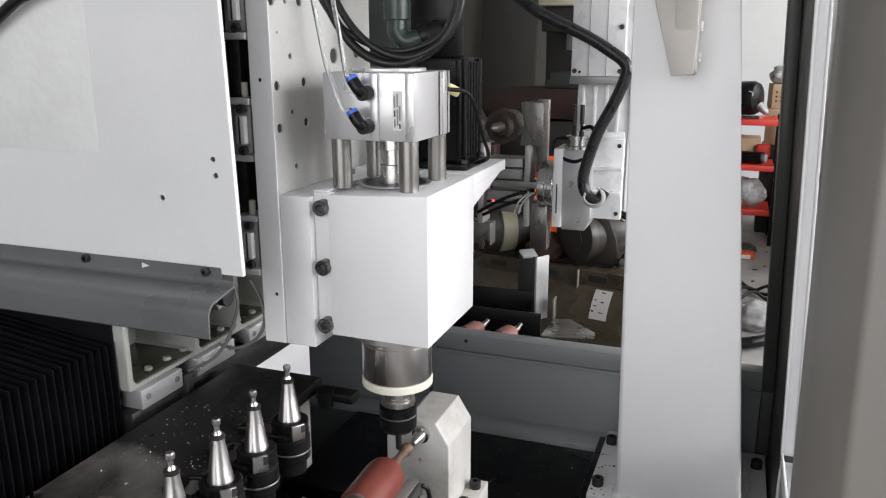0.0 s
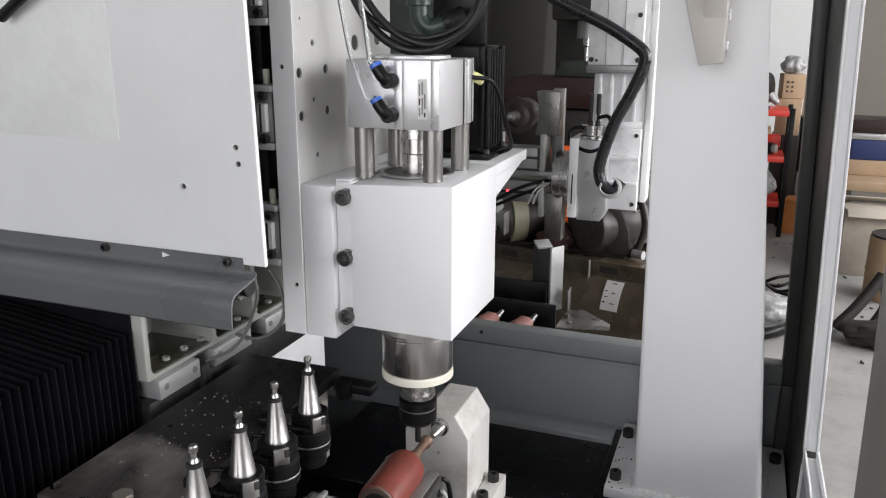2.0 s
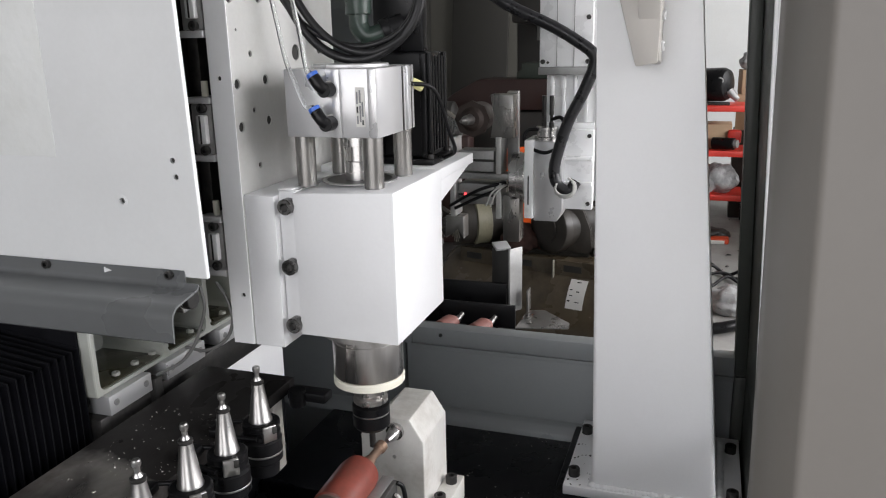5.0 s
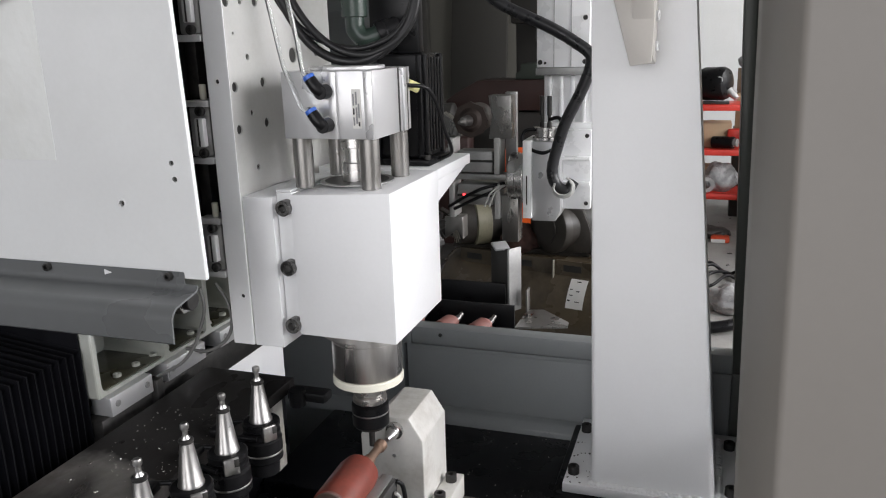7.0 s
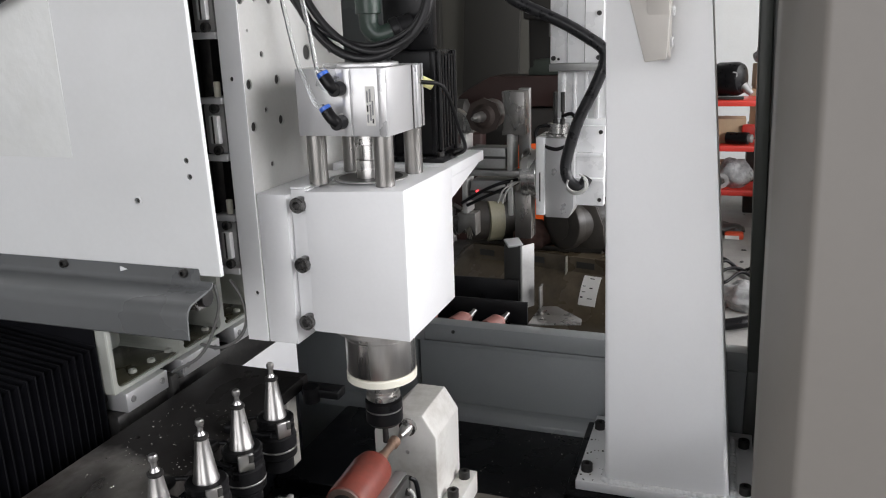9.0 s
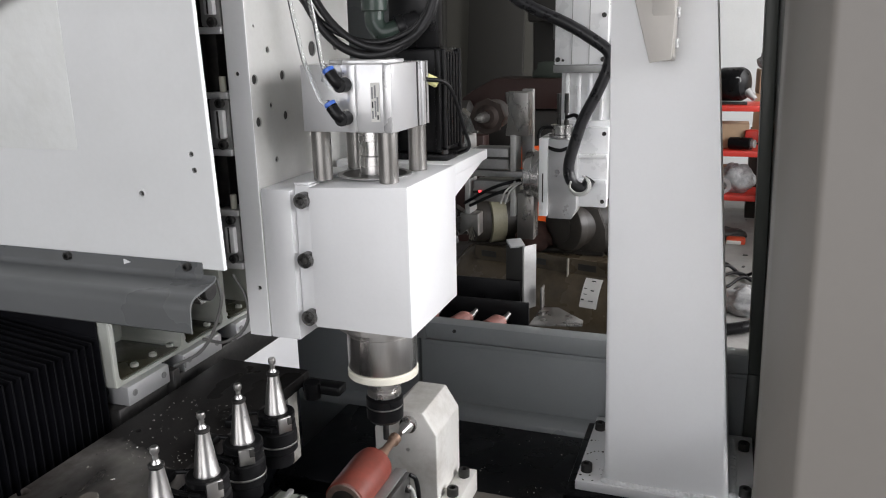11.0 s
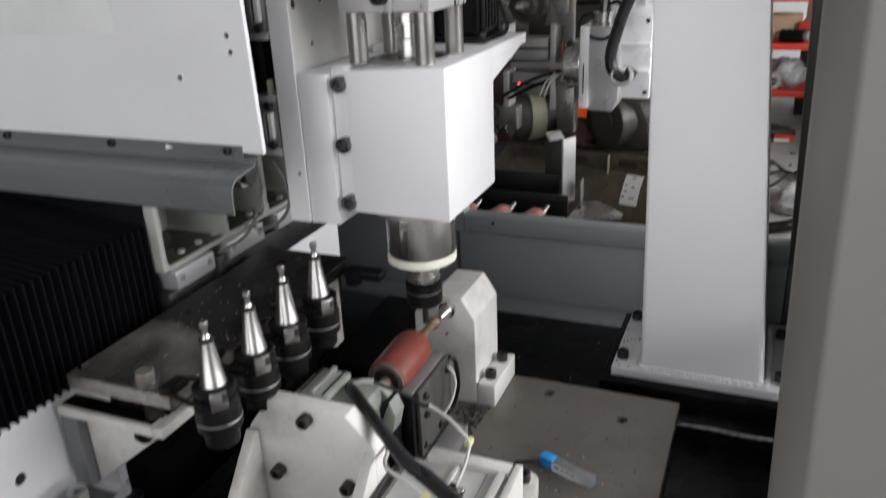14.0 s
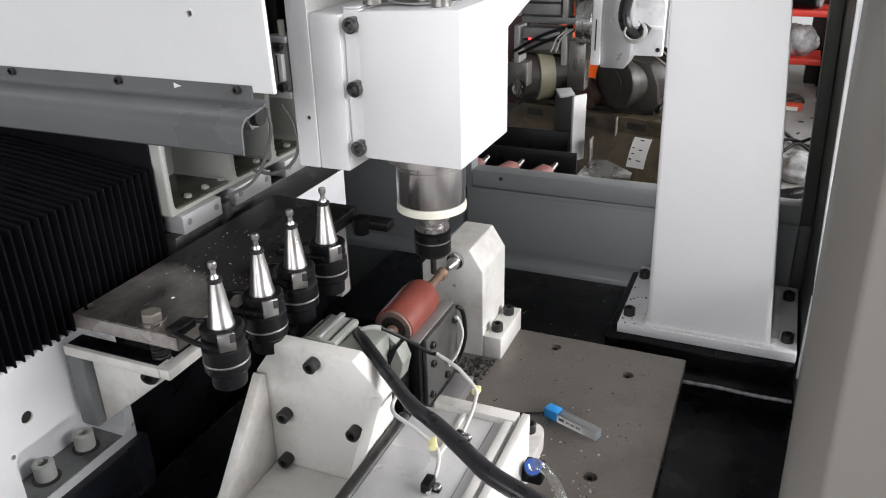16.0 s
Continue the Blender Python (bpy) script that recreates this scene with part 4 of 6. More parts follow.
# spindle nose and tool
NOSE = mat("brushed_spindle_steel", (0.52, 0.505, 0.49), 0.30, metal=0.95, var=0.16, scale=30, fine=260, bump=0.02, dirt=(0.2, 0.17, 0.15), dirt_amount=0.5, dirt_scale=22, stretch=(1, 1, 0.12), rvar=0.06)
part("spindle_nose", lathe([(0.057, 0), (0.057, 0.016), (0.0475, 0.0165), (0.0448, 0.018), (0.0448, 0.026), (0.0456, 0.027), (0.0456, 0.073), (0.0446, 0.075)], (CX, CY, 1.1475), (CX, CY, 0.9), 44), NOSE, head, "ground steel spindle nose")
part("seal_ring", lathe([(0.0454, 0), (0.0466, 0.002), (0.0466, 0.010), (0.041, 0.013)], (CX, CY, 1.0718), (CX, CY, 0.9), 44), CREAM, head, "cream plastic seal ring")
holder = part("tool_holder", lathe([(0.0205, 0), (0.0205, 0.004), (0.0228, 0.006), (0.0228, 0.015), (0.0205, 0.017), (0.0195, 0.021), (0.0228, 0.023), (0.0228, 0.028), (0.0200, 0.030)], (CX, CY, 1.0590), (CX, CY, 0.9), 36), NOSE, head, "steel tool holder in the spindle")
part("collet_nut", lathe([(0.0205, 0), (0.0248, 0.002), (0.0250, 0.012), (0.0238, 0.0125), (0.0238, 0.015), (0.0250, 0.0155), (0.0246, 0.031), (0.0205, 0.036), (0.011, 0.037)], (CX, CY, 1.0285), (CX, CY, 0.9), 40), BLACK, holder, "black collet nut")
part("bright_band", lathe([(0.0240, 0), (0.0246, 0.0006), (0.0246, 0.0016), (0.0240, 0.0022)], (CX, CY, 1.0159), (CX, CY, 0.9), 40), CHROME, holder)
part("end_mill", rod((CX, CY, 0.992), (CX, CY, 0.962), 0.0042), DARKSTEEL, holder, "dark end mill")
# motor and conduit behind the cylinder
part("motor", box(-0.425, -0.352, 1.000, 1.072, 1.3375, 1.475, 0.004), BLACK, head, "black servo motor")
part("motor_flange", box(-0.434, -0.343, 0.992, 1.082, 1.3285, 1.337, 0.002), BLACK, head)
for x, y in ((-0.427, 1.0), (-0.35, 1.0), (-0.35, 1.075)):
    screw(head, (x, y, 1.337), (0, 0, 1), 0.005, 0.006)
for y in (1.004, 1.066):
    part("motor_ridge", box(-0.3535, -0.3475, y - 0.004, y + 0.004, 1.338, 1.474, 0.0015), BLACK, head)
for x in (-0.420, -0.357):
    part("motor_ridge", box(x - 0.004, x + 0.004, 0.9955, 1.001, 1.338, 1.474, 0.0015), BLACK, head)
for y in (1.018, 1.030, 1.042, 1.054):
    part("motor_ridge", box(-0.3525, -0.3485, y - 0.0025, y + 0.0025, 1.345, 1.470, 0.001), BLACK, head)
part("cable_tag", rod((-0.350, 0.936, 1.441), (-0.338, 0.944, 1.434), 0.0062, 12), YELLOW, head)
solo("black_cable", tube([(-0.347, 0.925, 1.44), (-0.325, 0.95, 1.43), (-0.318, 0.985, 1.375), (-0.322, 1.02, 1.345), (-0.345, 1.04, 1.332)], 0.0026, 8), BLACK, (-0.34, 1.0, 1.33), "thin black sensor cable beside the motor", "cable")
conduit = thing("cable_elbow", (-0.43, 1.0, 1.5), "dark green conduit elbow above the cylinder", "conduit")
part("elbow", tube([(-0.432, 0.97, 1.60), (-0.432, 0.97, 1.52), (-0.430, 0.97, 1.506), (-0.420, 0.972, 1.496), (-0.404, 0.978, 1.500), (-0.392, 0.985, 1.506)], 0.0125, 18), GREENCONN, conduit)
part("collar", rod((-0.432, 0.97, 1.523), (-0.432, 0.97, 1.60), 0.0165, 20), GREENCONN, conduit)
part("gland", lathe([(0.0150, 0), (0.0165, 0.003), (0.0165, 0.010), (0.0145, 0.012), (0.0145, 0.03)], (-0.404, 0.978, 1.500), (-0.375, 0.995, 1.512), 20), BLACK, conduit)
part("backplate", box(-0.43, -0.36, 1.01, 1.03, 1.475, 1.60, 0.003), BLACK, conduit)
for k, (dx, r) in enumerate(((0.0, 0.0056), (0.010, 0.0046), (-0.012, 0.0036))):
    pts = [(-0.505 + dx, 0.86, 1.66), (-0.475 + dx, 0.86, 1.545 + 0.006 * k), (-0.43 + dx, 0.865, 1.482 + 0.010 * k), (-0.372 + dx * 0.5, 0.88, 1.474 + 0.006 * k), (-0.325 + dx * 0.3, 0.90, 1.53), (-0.328, 0.92, 1.68)]
    solo("loop_cable", tube(pts, r, 10, 12), RUBBER, pts[2], "black cable looping over the air cylinder", "cable", "looping cables")

solo("arm_cable", tube([(-0.80, 0.672, 1.505), (-0.749, 0.668, 1.533), (-0.732, 0.668, 1.541), (-0.714, 0.668, 1.547), (-0.64, 0.668, 1.58), (-0.56, 0.668, 1.65)], 0.006, 10), RUBBER, (-0.75, 0.668, 1.5), "black ribbed cable along the arm cover", "cable")

# ---------------- tool rack ----------------
rack = thing("tool_rack", (-0.61, 0.72, 1.0), "oily scratched steel tool rack plate on a white bracket", "tool rack")
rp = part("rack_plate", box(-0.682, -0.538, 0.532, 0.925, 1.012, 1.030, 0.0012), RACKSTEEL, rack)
cut_holes(rp, [((-0.675, 0.551, 1.018), (-0.675, 0.551, 1.05), 0.0075), ((-0.650, 0.70, 1.022), (-0.650, 0.70, 1.05), 0.004)])
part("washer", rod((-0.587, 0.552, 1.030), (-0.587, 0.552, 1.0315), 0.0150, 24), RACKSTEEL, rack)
screw(rack, (-0.587, 0.552, 1.0315), (0, 0, 1), 0.0115, 0.009, GROUNDPLATE, "hex", "hex_bolt", 15)
# The post's shaded side is put into its dark grey
part("bracket_post", box(-0.716, -0.690, 0.536, 0.556, 0.870, 0.9688, 0.002), STAINSHADE, rack, "bracket post, its shade put into the dark grey")
part("bracket_web", prism([(-0.6895, 0.870), (-0.578, 0.960), (-0.578, 0.9688), (-0.6895, 0.9688)], "y", 0.548, 0.562, 0.002), IVORY, rack)
part("bracket_rail", box(-0.712, -0.574, 0.533, 0.560, 0.9690, 0.9815, 0.0012), IVORY, rack)
part("oily_top", box(-0.708, -0.578, 0.538, 0.559, 0.9816, 0.9832, 0.0004), BEDBLACK, rack, "oil-black top of the rail")
part("bracket_side", box(-0.574, -0.560, 0.5335, 0.61, 0.9690, 0.9815, 0.0015), IVORY, rack)
part("spring", tube([(-0.585 + 0.009 * math.cos(a), 0.553 + 0.009 * math.sin(a), 0.982 + 0.0022 * a / math.pi) for a in [k * math.pi / 4 for k in range(0, 72)]], 0.0016, 6, 2), DARKSTEEL, rack)
screw(rack, (-0.600, 0.550, 0.962), (0.3, -1, -0.2), 0.010, 0.012)
part("spacer", rod((-0.585, 0.553, 0.9880), (-0.585, 0.553, 1.012), 0.006), DARKSTEEL, rack)
part("rear_bracket", box(-0.60, -0.548, 0.88, 0.905, 0.90, 1.0115, 0.002), IVORY, rack)
part("rear_clamp", join(box(-0.537, -0.478, 0.900, 0.925, 1.006, 1.020, 0.003), rod((-0.520, 0.90, 1.000), (-0.520, 0.90, 1.024), 0.012, 16)), BLACK, rack, "black clamp arm")
debris("rack_chips", 120, (-0.660, -0.545, 0.60, 0.80), 1.030, 0.0018, CHIPS, "shiny metal chips strewn on the rack plate", 4)


def tool():
    """A taper tool holder standing in its fork."""
    x, y = -0.486, 0.543
    t = thing("tool_holder", (x, y, 0.982), "steel taper tool holder with a pull stud in a black fork", "tool holder", "tool holders on the rack")

    def up(profile, z, seg=32):
        return lathe(profile, (x, y, z), (x, y, z + 1), seg)
    part("taper", up([(0.0140, 0), (0.0140, 0.0015), (0.0132, 0.003), (0.0066, 0.0485), (0.0058, 0.0495)], 1.0505), CHROME, t, "polished steel taper")
    part("taper_neck", up([(0.0074, 0), (0.0078, 0.001), (0.0078, 0.0035), (0.0060, 0.0045)], 1.0985, 24), DARKSTEEL, t)
    part("pull_stud", up([(0.0052, 0), (0.0048, 0.003), (0.0029, 0.006), (0.0029, 0.0115), (0.0042, 0.0130), (0.0046, 0.0150), (0.0044, 0.0180), (0.0034, 0.0195)], 1.1010, 24), CHROME, t, "turned pull stud")
    part("flange", up([(0.0205, 0), (0.0225, 0.001), (0.0225, 0.006), (0.0190, 0.008), (0.0190, 0.010), (0.0225, 0.0125), (0.0225, 0.0185), (0.0205, 0.0198)], 1.0305, 36), BLACK, t, "black drive flange")
    turn = Matrix.Translation((x, y, 0)) @ Matrix.Rotation(radians(48), 4, "Z")
    part("drive_slot", box(-0.0088, 0.0088, -0.0232, -0.0150, 1.0300, 1.0500, 0.0012, m=turn), CHROME, t, "bright drive slot")
    part("slot_shadow", box(0.0030, 0.0086, -0.0238, -0.0231, 1.0395, 1.0490, 0.0003, m=turn), DARKMACHINE, t)
    part("collet_nut", up([(0.0180, 0), (0.0185, 0.016), (0.0222, 0.018), (0.0236, 0.020), (0.0236, 0.046), (0.0205, 0.049)], 0.9810, 36), BLACK, t, "black collet nut")
    part("bright_band", up([(0.0237, 0), (0.0242, 0.0006), (0.0242, 0.0018), (0.0237, 0.0024)], 1.0095, 40), CHROME, t)
    for s in (-1, 1):
        finger = curve_points([(x - 0.052, y + s * 0.014, 1.037), (x - 0.026, y + s * 0.0205, 1.037), (x - 0.008, y + s * 0.0235, 1.037), (x + 0.003, y + s * 0.0240, 1.037)], 5)
        part("fork_finger", tube(finger, 0.0030, 8, 2), BLACK, t, "black spring fork finger")
    part("fork_block", box(x - 0.062, x - 0.046, y - 0.015, y + 0.015, 1.0305, 1.0410, 0.002), BLACK, t)
    return t


first = tool()
for k, (x, y) in enumerate(((-0.487, 0.616), (-0.490, 0.687), (-0.492, 0.762))):
    copy_thing(first, pose(x, y, 0.982, 0, 0, (7, -5, 10)[k]))

# ---------------- tailstock and roller ----------------
tail = thing("tailstock", (-0.38, 0.98, PLZ), "worn ivory painted tailstock block bolted to the bed plate", "tailstock")
tb = part("block", prism([(-0.440, PLZ), (-0.346, PLZ), (-0.346, 0.952), (-0.366, 0.984), (-0.409, 0.984), (-0.440, 0.952)], "y", 0.930, 1.029, 0.0015), IVORY, tail)
part("foot", prism([(-0.3455, PLZ), (-0.318, PLZ), (-0.318, 0.849), (-0.3455, 0.849)], "y", 0.930, 1.029, 0.0015), IVORY, tail)
part("foot", box(-0.468, -0.4405, 0.930, 1.029, PLZ, 0.849, 0.0015), IVORY, tail)
for y in (0.953, 1.006):
    screw(tail, (-0.3315, y, 0.849), (0, 0, 1), 0.0085, 0.012)
    screw(tail, (-0.4545, y, 0.849), (0, 0, 1), 0.0085, 0.012)
cut_holes(tb, [((-0.390, 0.92, 0.924), (-0.390, 0.945, 0.924), 0.0030)])
part("dead_centre", lathe([(0.0115, 0), (0.0125, 0.002), (0.0125, 0.007), (0.0095, 0.008), (0.0090, 0.013), (0.0035, 0.030)], (-0.386, 0.931, 0.966), (-0.390, 0.85, 0.962), 24), STEEL, tail, "steel centre point")
debris("tailstock_chips", 130, (-0.372, -0.325, 0.84, 0.925), PLZ, 0.006, DARKMACHINE, "dark swarf heaped beside the tailstock", 12)
debris("bed_chips", 60, (-0.45, -0.22, 1.10, 1.38), BED, 0.0022, CHIPS, "a few bright chips on the black bed", 31)
debris("plate_dark_chips", 130, (-0.31, -0.10, 0.62, 1.0), PLZ, 0.0017, DARKMACHINE, "fine dark chips scattered on the bed plate", 41)
debris("plate_chips", 60, (-0.24, -0.13, 0.60, 0.86), PLZ, 0.0035, CHIPS, "fine chips scattered on the bed plate", 14)

AX, AZ = -0.396, 0.955
work = thing("roller_workpiece", (AX, 0.81, AZ), "red-brown rubber roller on a rusty shaft held between centres", "roller")
part("rubber", lathe([(0.0240, 0.0015), (0.0262, 0.003), (0.0266, 0.010), (0.0268, 0.074), (0.0245, 0.088), (0.0150, 0.096)], (AX, 0.744, AZ - 0.003), (AX, 0.93, AZ + 0.004), 44), RED, work)
part("worn_end", lathe([(0.0245, 0.0018), (0.0238, 0), (0.0175, 0), (0.0165, 0.0012)], (AX, 0.744, AZ - 0.003), (AX, 0.93, AZ + 0.004), 40, cap=False), WORNRUBBER, work, "worn brown rubber end")
part("bore", lathe([(0.0166, 0), (0.0166, 0.0008)], (AX, 0.7446, AZ - 0.003), (AX, 0.93, AZ + 0.004), 32), DARKMACHINE, work, "dark bore of the roller")
part("shaft", lathe([(0.0078, 0), (0.0078, 0.022), (0.0060, 0.026), (0.0060, 0.046), (0.0085, 0.049), (0.0085, 0.058)], (AX, 0.836, AZ + 0.001), (-0.391, 0.905, 0.9625), 20), RUST, work, "rusty steel shaft")
part("drive_stub", rod((AX, 0.70, AZ - 0.006), (AX, 0.7445, AZ - 0.004), 0.0075), RUST, work)
part("drive_pin", rod((AX + 0.006, 0.72, AZ - 0.009), (AX + 0.006, 0.7445, AZ - 0.009), 0.004), DARKSTEEL, work)

# ---------------- headstock: chuck and angle bracket ----------------
stock = thing("headstock", (-0.39, 0.62, PLZ), "ivory painted angle bracket carrying a gripper chuck", "headstock")
outline = [(-0.501, PLZ), (-0.501, 0.954), (-0.472, 0.994), (-0.374, 0.994), (-0.340, 0.957), (-0.340, PLZ)]
part("upright", prism(outline, "y", 0.605, 0.628, 0.0015), IVORY, stock)
part("left_gusset", prism([(0.6045, 0.951), (0.6045, PLZ), (0.40, PLZ), (0.478, 0.832), (0.512, 0.850), (0.598, 0.955)], "x", -0.501, -0.488, 0.0015), IVORY, stock)
part("right_gusset", prism([(0.6045, 0.955), (0.6045, PLZ), (0.40, PLZ), (0.478, 0.832), (0.533, 0.881), (0.598, 0.952)], "x", -0.353, -0.340, 0.0015), IVORY, stock)
part("base", box(-0.4875, -0.3535, 0.40, 0.6045, PLZ, 0.830, 0.0015), IVORY, stock)
for x, z in ((-0.4215, 0.9815), (-0.4655, 0.9040), (-0.3755, 0.9040), (-0.4715, 0.8385)):
    screw(stock, (x, 0.605, z), (0, -1, 0), 0.0078, 0.013)
part("chuck_body", box(-0.462, -0.372, 0.629, 0.690, 0.885, 0.985, 0.005, 2), GREENCHUCK, stock, "grey-green gripper body")
part("chuck_top", box(-0.450, -0.410, 0.632, 0.688, 0.9855, 0.994, 0.003), GREENCHUCK, stock)
part("chuck_rib", box(-0.434, -0.428, 0.632, 0.688, 0.9945, 0.999, 0.001), ALUDARK, stock)
part("jaw", prism([(-0.410, 0.966), (-0.378, 0.979), (-0.366, 0.967), (-0.378, 0.948), (-0.384, 0.925), (-0.410, 0.925)], "y", 0.691, 0.706, 0.0015), GREENCHUCK, stock, "angular clamping jaw")
part("jaw", prism([(-0.3595, 0.968), (-0.352, 0.950), (-0.358, 0.925), (-0.366, 0.925), (-0.369, 0.945)], "y", 0.680, 0.704, 0.0012), GREENCHUCK, stock, "angular clamping jaw")
# Black filler shows the shaded gap between the jaws
part("jaw_gap", prism([(-0.3770, 0.948), (-0.3655, 0.966), (-0.3605, 0.966), (-0.3695, 0.945), (-0.3665, 0.925), (-0.3830, 0.925)], "y", 0.680, 0.699, 0.0005), BLACK, stock, "black filler for the dark gap between the jaws")
# Bright strip paints the highlight along the jaw's edge
part("jaw_highlight", prism([(-0.381, 0.949), (-0.3785, 0.950), (-0.386, 0.924), (-0.389, 0.924)], "y", 0.7062, 0.708, 0.0003), ALU, stock, "bright strip for the highlight on the jaw edge")
for x in (-0.402, -0.392):
    screw(stock, (x, 0.70, 0.975), (0, -0.2, 1), 0.004, 0.004)
for x in (-0.446, -0.418):
    part("chuck_groove", box(x - 0.0015, x + 0.0015, 0.633, 0.687, 0.9941, 0.9946, 0), DARKMACHINE, stock)
# rail with slide beside the roller
slide = thing("support_slide", (-0.345, 0.75, PLZ), "dark steel support slide beside the roller", "slide")
DARKPLATE = mat("dark_oiled_plate", (0.085, 0.084, 0.080), 0.4, metal=0.3, var=0.25, scale=25, bump=0.05)
part("slide_bar", box(-0.372, -0.3565, 0.733, 0.846, PLZ, 0.9438, 0.0015), BLACK, slide)
part("slide_top", box(-0.372, -0.3562, 0.734, 0.846, 0.9440, 0.9470, 0.0006), ALUDARK, slide, "dull steel top strip")
# Black plate added where the gap beside the slide lies in shade
part("slide_shadow_plate", box(-0.385, -0.3725, 0.715, 0.846, PLZ, 0.930, 0.001), BLACK, slide, "black plate standing in for the shaded gap")
part("face_plate", box(-0.356, -0.350, 0.742, 0.842, 0.850, 0.946, 0.001), DARKPLATE, slide, "dark oiled steel face plate")
part("pin", rod((-0.437, 0.885, PLZ), (-0.437, 0.885, 0.932), 0.0125, 22, 0.003), STEEL, slide, "round steel pin")
part("base_bar", box(-0.385, -0.330, 0.660, 0.850, PLZ, 0.832, 0.0015), ALUDARK, slide)
for y, z in ((0.752, 0.862), (0.757, 0.905), (0.757, 0.932), (0.828, 0.930), (0.80, 0.862), (0.828, 0.868)):
    screw(slide, (-0.350, y, z), (1, 0, 0), 0.005, 0.005)
part("wire_loop", tube([(-0.349, 0.838, 0.945), (-0.342, 0.842, 0.935), (-0.339, 0.842, 0.90), (-0.344, 0.835, 0.872), (-0.349, 0.825, 0.862)], 0.0030, 8), BLACK, slide)

# servo housing in front
box_t = thing("servo_housing", (-0.25, 0.60, PLZ), "silver aluminium actuator housing with white rails", "actuator")
part("housing", box(-0.325, -0.2110, 0.40, 0.6625, PLZ, 0.9130, 0.0015), SATIN, box_t)
part("rod", rod((-0.3325, 0.40, 0.908), (-0.3325, 0.640, 0.908), 0.0085, 16), DARKSTEEL, box_t, "dark piston rod")
part("end_rail", box(-0.307, -0.2105, 0.663, 0.680, PLZ, 0.9200, 0.0012), IVORY, box_t)
part("side_rail", box(-0.2078, -0.1990, 0.40, 0.680, 0.835, 0.9205, 0.0012), IVORY, box_t)
part("top_bar", box(-0.2225, -0.2130, 0.40, 0.6620, 0.9132, 0.9190, 0.0008), IVORY, box_t)
part("top_bar", box(-0.2720, -0.2670, 0.585, 0.6620, 0.9132, 0.9160, 0.0006), IVORY, box_t)
part("top_seam", box(-0.2345, -0.2335, 0.40, 0.6620, 0.9131, 0.9136, 0), ALUDARK, box_t)
part("lug", lathe([(0.020, 0), (0.020, 0.022), (0.018, 0.023)], (-0.224, 0.758, PLZ), (-0.224, 0.758, 1), 24), IVORY, box_t)
part("lug_plate", box(-0.244, -0.203, 0.668, 0.758, PLZ, 0.8355, 0.002), IVORY, box_t)
screw(box_t, (-0.222, 0.758, 0.836), (0, 0, 1), 0.0085, 0.011)
part("rear_lug", rod((-0.268, 0.700, PLZ), (-0.268, 0.700, 0.865), 0.013, 24), IVORY, box_t)
part("elbow_fitting", join(box(-0.201, -0.176, 0.652, 0.676, 0.848, 0.868, 0.004), rod((-0.189, 0.662, 0.862), (-0.187, 0.653, 0.872), 0.0095, 16)), BLACK, box_t, "black elbow fitting")
part("blue_collar", rod((-0.1875, 0.655, 0.870), (-0.1862, 0.650, 0.8755), 0.0090, 20), BLUE, box_t, "blue release collar")
solo("air_hose", tube([(-0.1862, 0.650, 0.8755), (-0.180, 0.648, 0.882), (-0.168, 0.651, 0.870), (-0.152, 0.648, 0.845), (-0.138, 0.62, 0.824), (-0.13, 0.50, 0.819), (-0.13, 0.42, 0.819)], 0.0055, 12), CLEAR, (-0.17, 0.6, 0.82), "clear air hose curling onto the bed plate", "air hose")
for y, s in ((0.622, 0.7), (0.540, 1.0)):
    part("clip", join(box(-0.2645, -0.2645 + 0.010 * s, y - 0.010 * s, y + 0.008 * s, 0.9132, 0.9132 + 0.012 * s, 0.002), box(-0.2645, -0.2470, y - 0.004, y + 0.004, 0.9132, 0.9160, 0.0005)), BLACK, box_t, "black wire clip")
    screw(box_t, (-0.2515, y + 0.001, 0.9160), (0, 0, 1), 0.0045, 0.003, STEEL)
CABLE = [(-0.420, 0.690, 0.975), (-0.383, 0.650, 0.990), (-0.339, 0.619, 0.977), (-0.296, 0.586, 0.971), (-0.264, 0.574, 0.964), (-0.234, 0.559, 0.958), (-0.197, 0.540, 0.951), (-0.159, 0.530, 0.945), (-0.121, 0.520, 0.939)]
hose = solo("wrapped_cable", tube(CABLE, 0.0066, 14, 10, 0.012, 1.3), RUBBER, (-0.29, 0.575, 0.96), "thick black tape-wrapped cable over the headstock", "cable")
line_pts = curve_points(CABLE, 12)
for a, b, r in ((22, 35, 0.0071), (34, 45, 0.0077), (44, 57, 0.0083), (56, 69, 0.0088), (68, 95, 0.0093)):
    part("tape_wrap", tube(line_pts[a:b:2], r, 14, 3), TAPE, hose, "shiny black tape wrap")
WIRES = [[(-0.373, 0.672, 0.998), (-0.361, 0.683, 0.986), (-0.349, 0.692, 0.975), (-0.327, 0.700, 0.959), (-0.318, 0.700, 0.960)],
         [(-0.318, 0.700, 0.960), (-0.300, 0.697, 0.954), (-0.283, 0.690, 0.949), (-0.263, 0.680, 0.937), (-0.257, 0.660, 0.932), (-0.257, 0.645, 0.924), (-0.258, 0.628, 0.918)],
         [(-0.335, 0.640, 0.950), (-0.322, 0.591, 0.955), (-0.297, 0.585, 0.945), (-0.272, 0.579, 0.935), (-0.263, 0.573, 0.930), (-0.258, 0.558, 0.922), (-0.256, 0.529, 0.916)],
         [(-0.340, 0.812, 0.945), (-0.337, 0.818, 0.935), (-0.334, 0.820, 0.915), (-0.338, 0.812, 0.892), (-0.346, 0.800, 0.876)]]
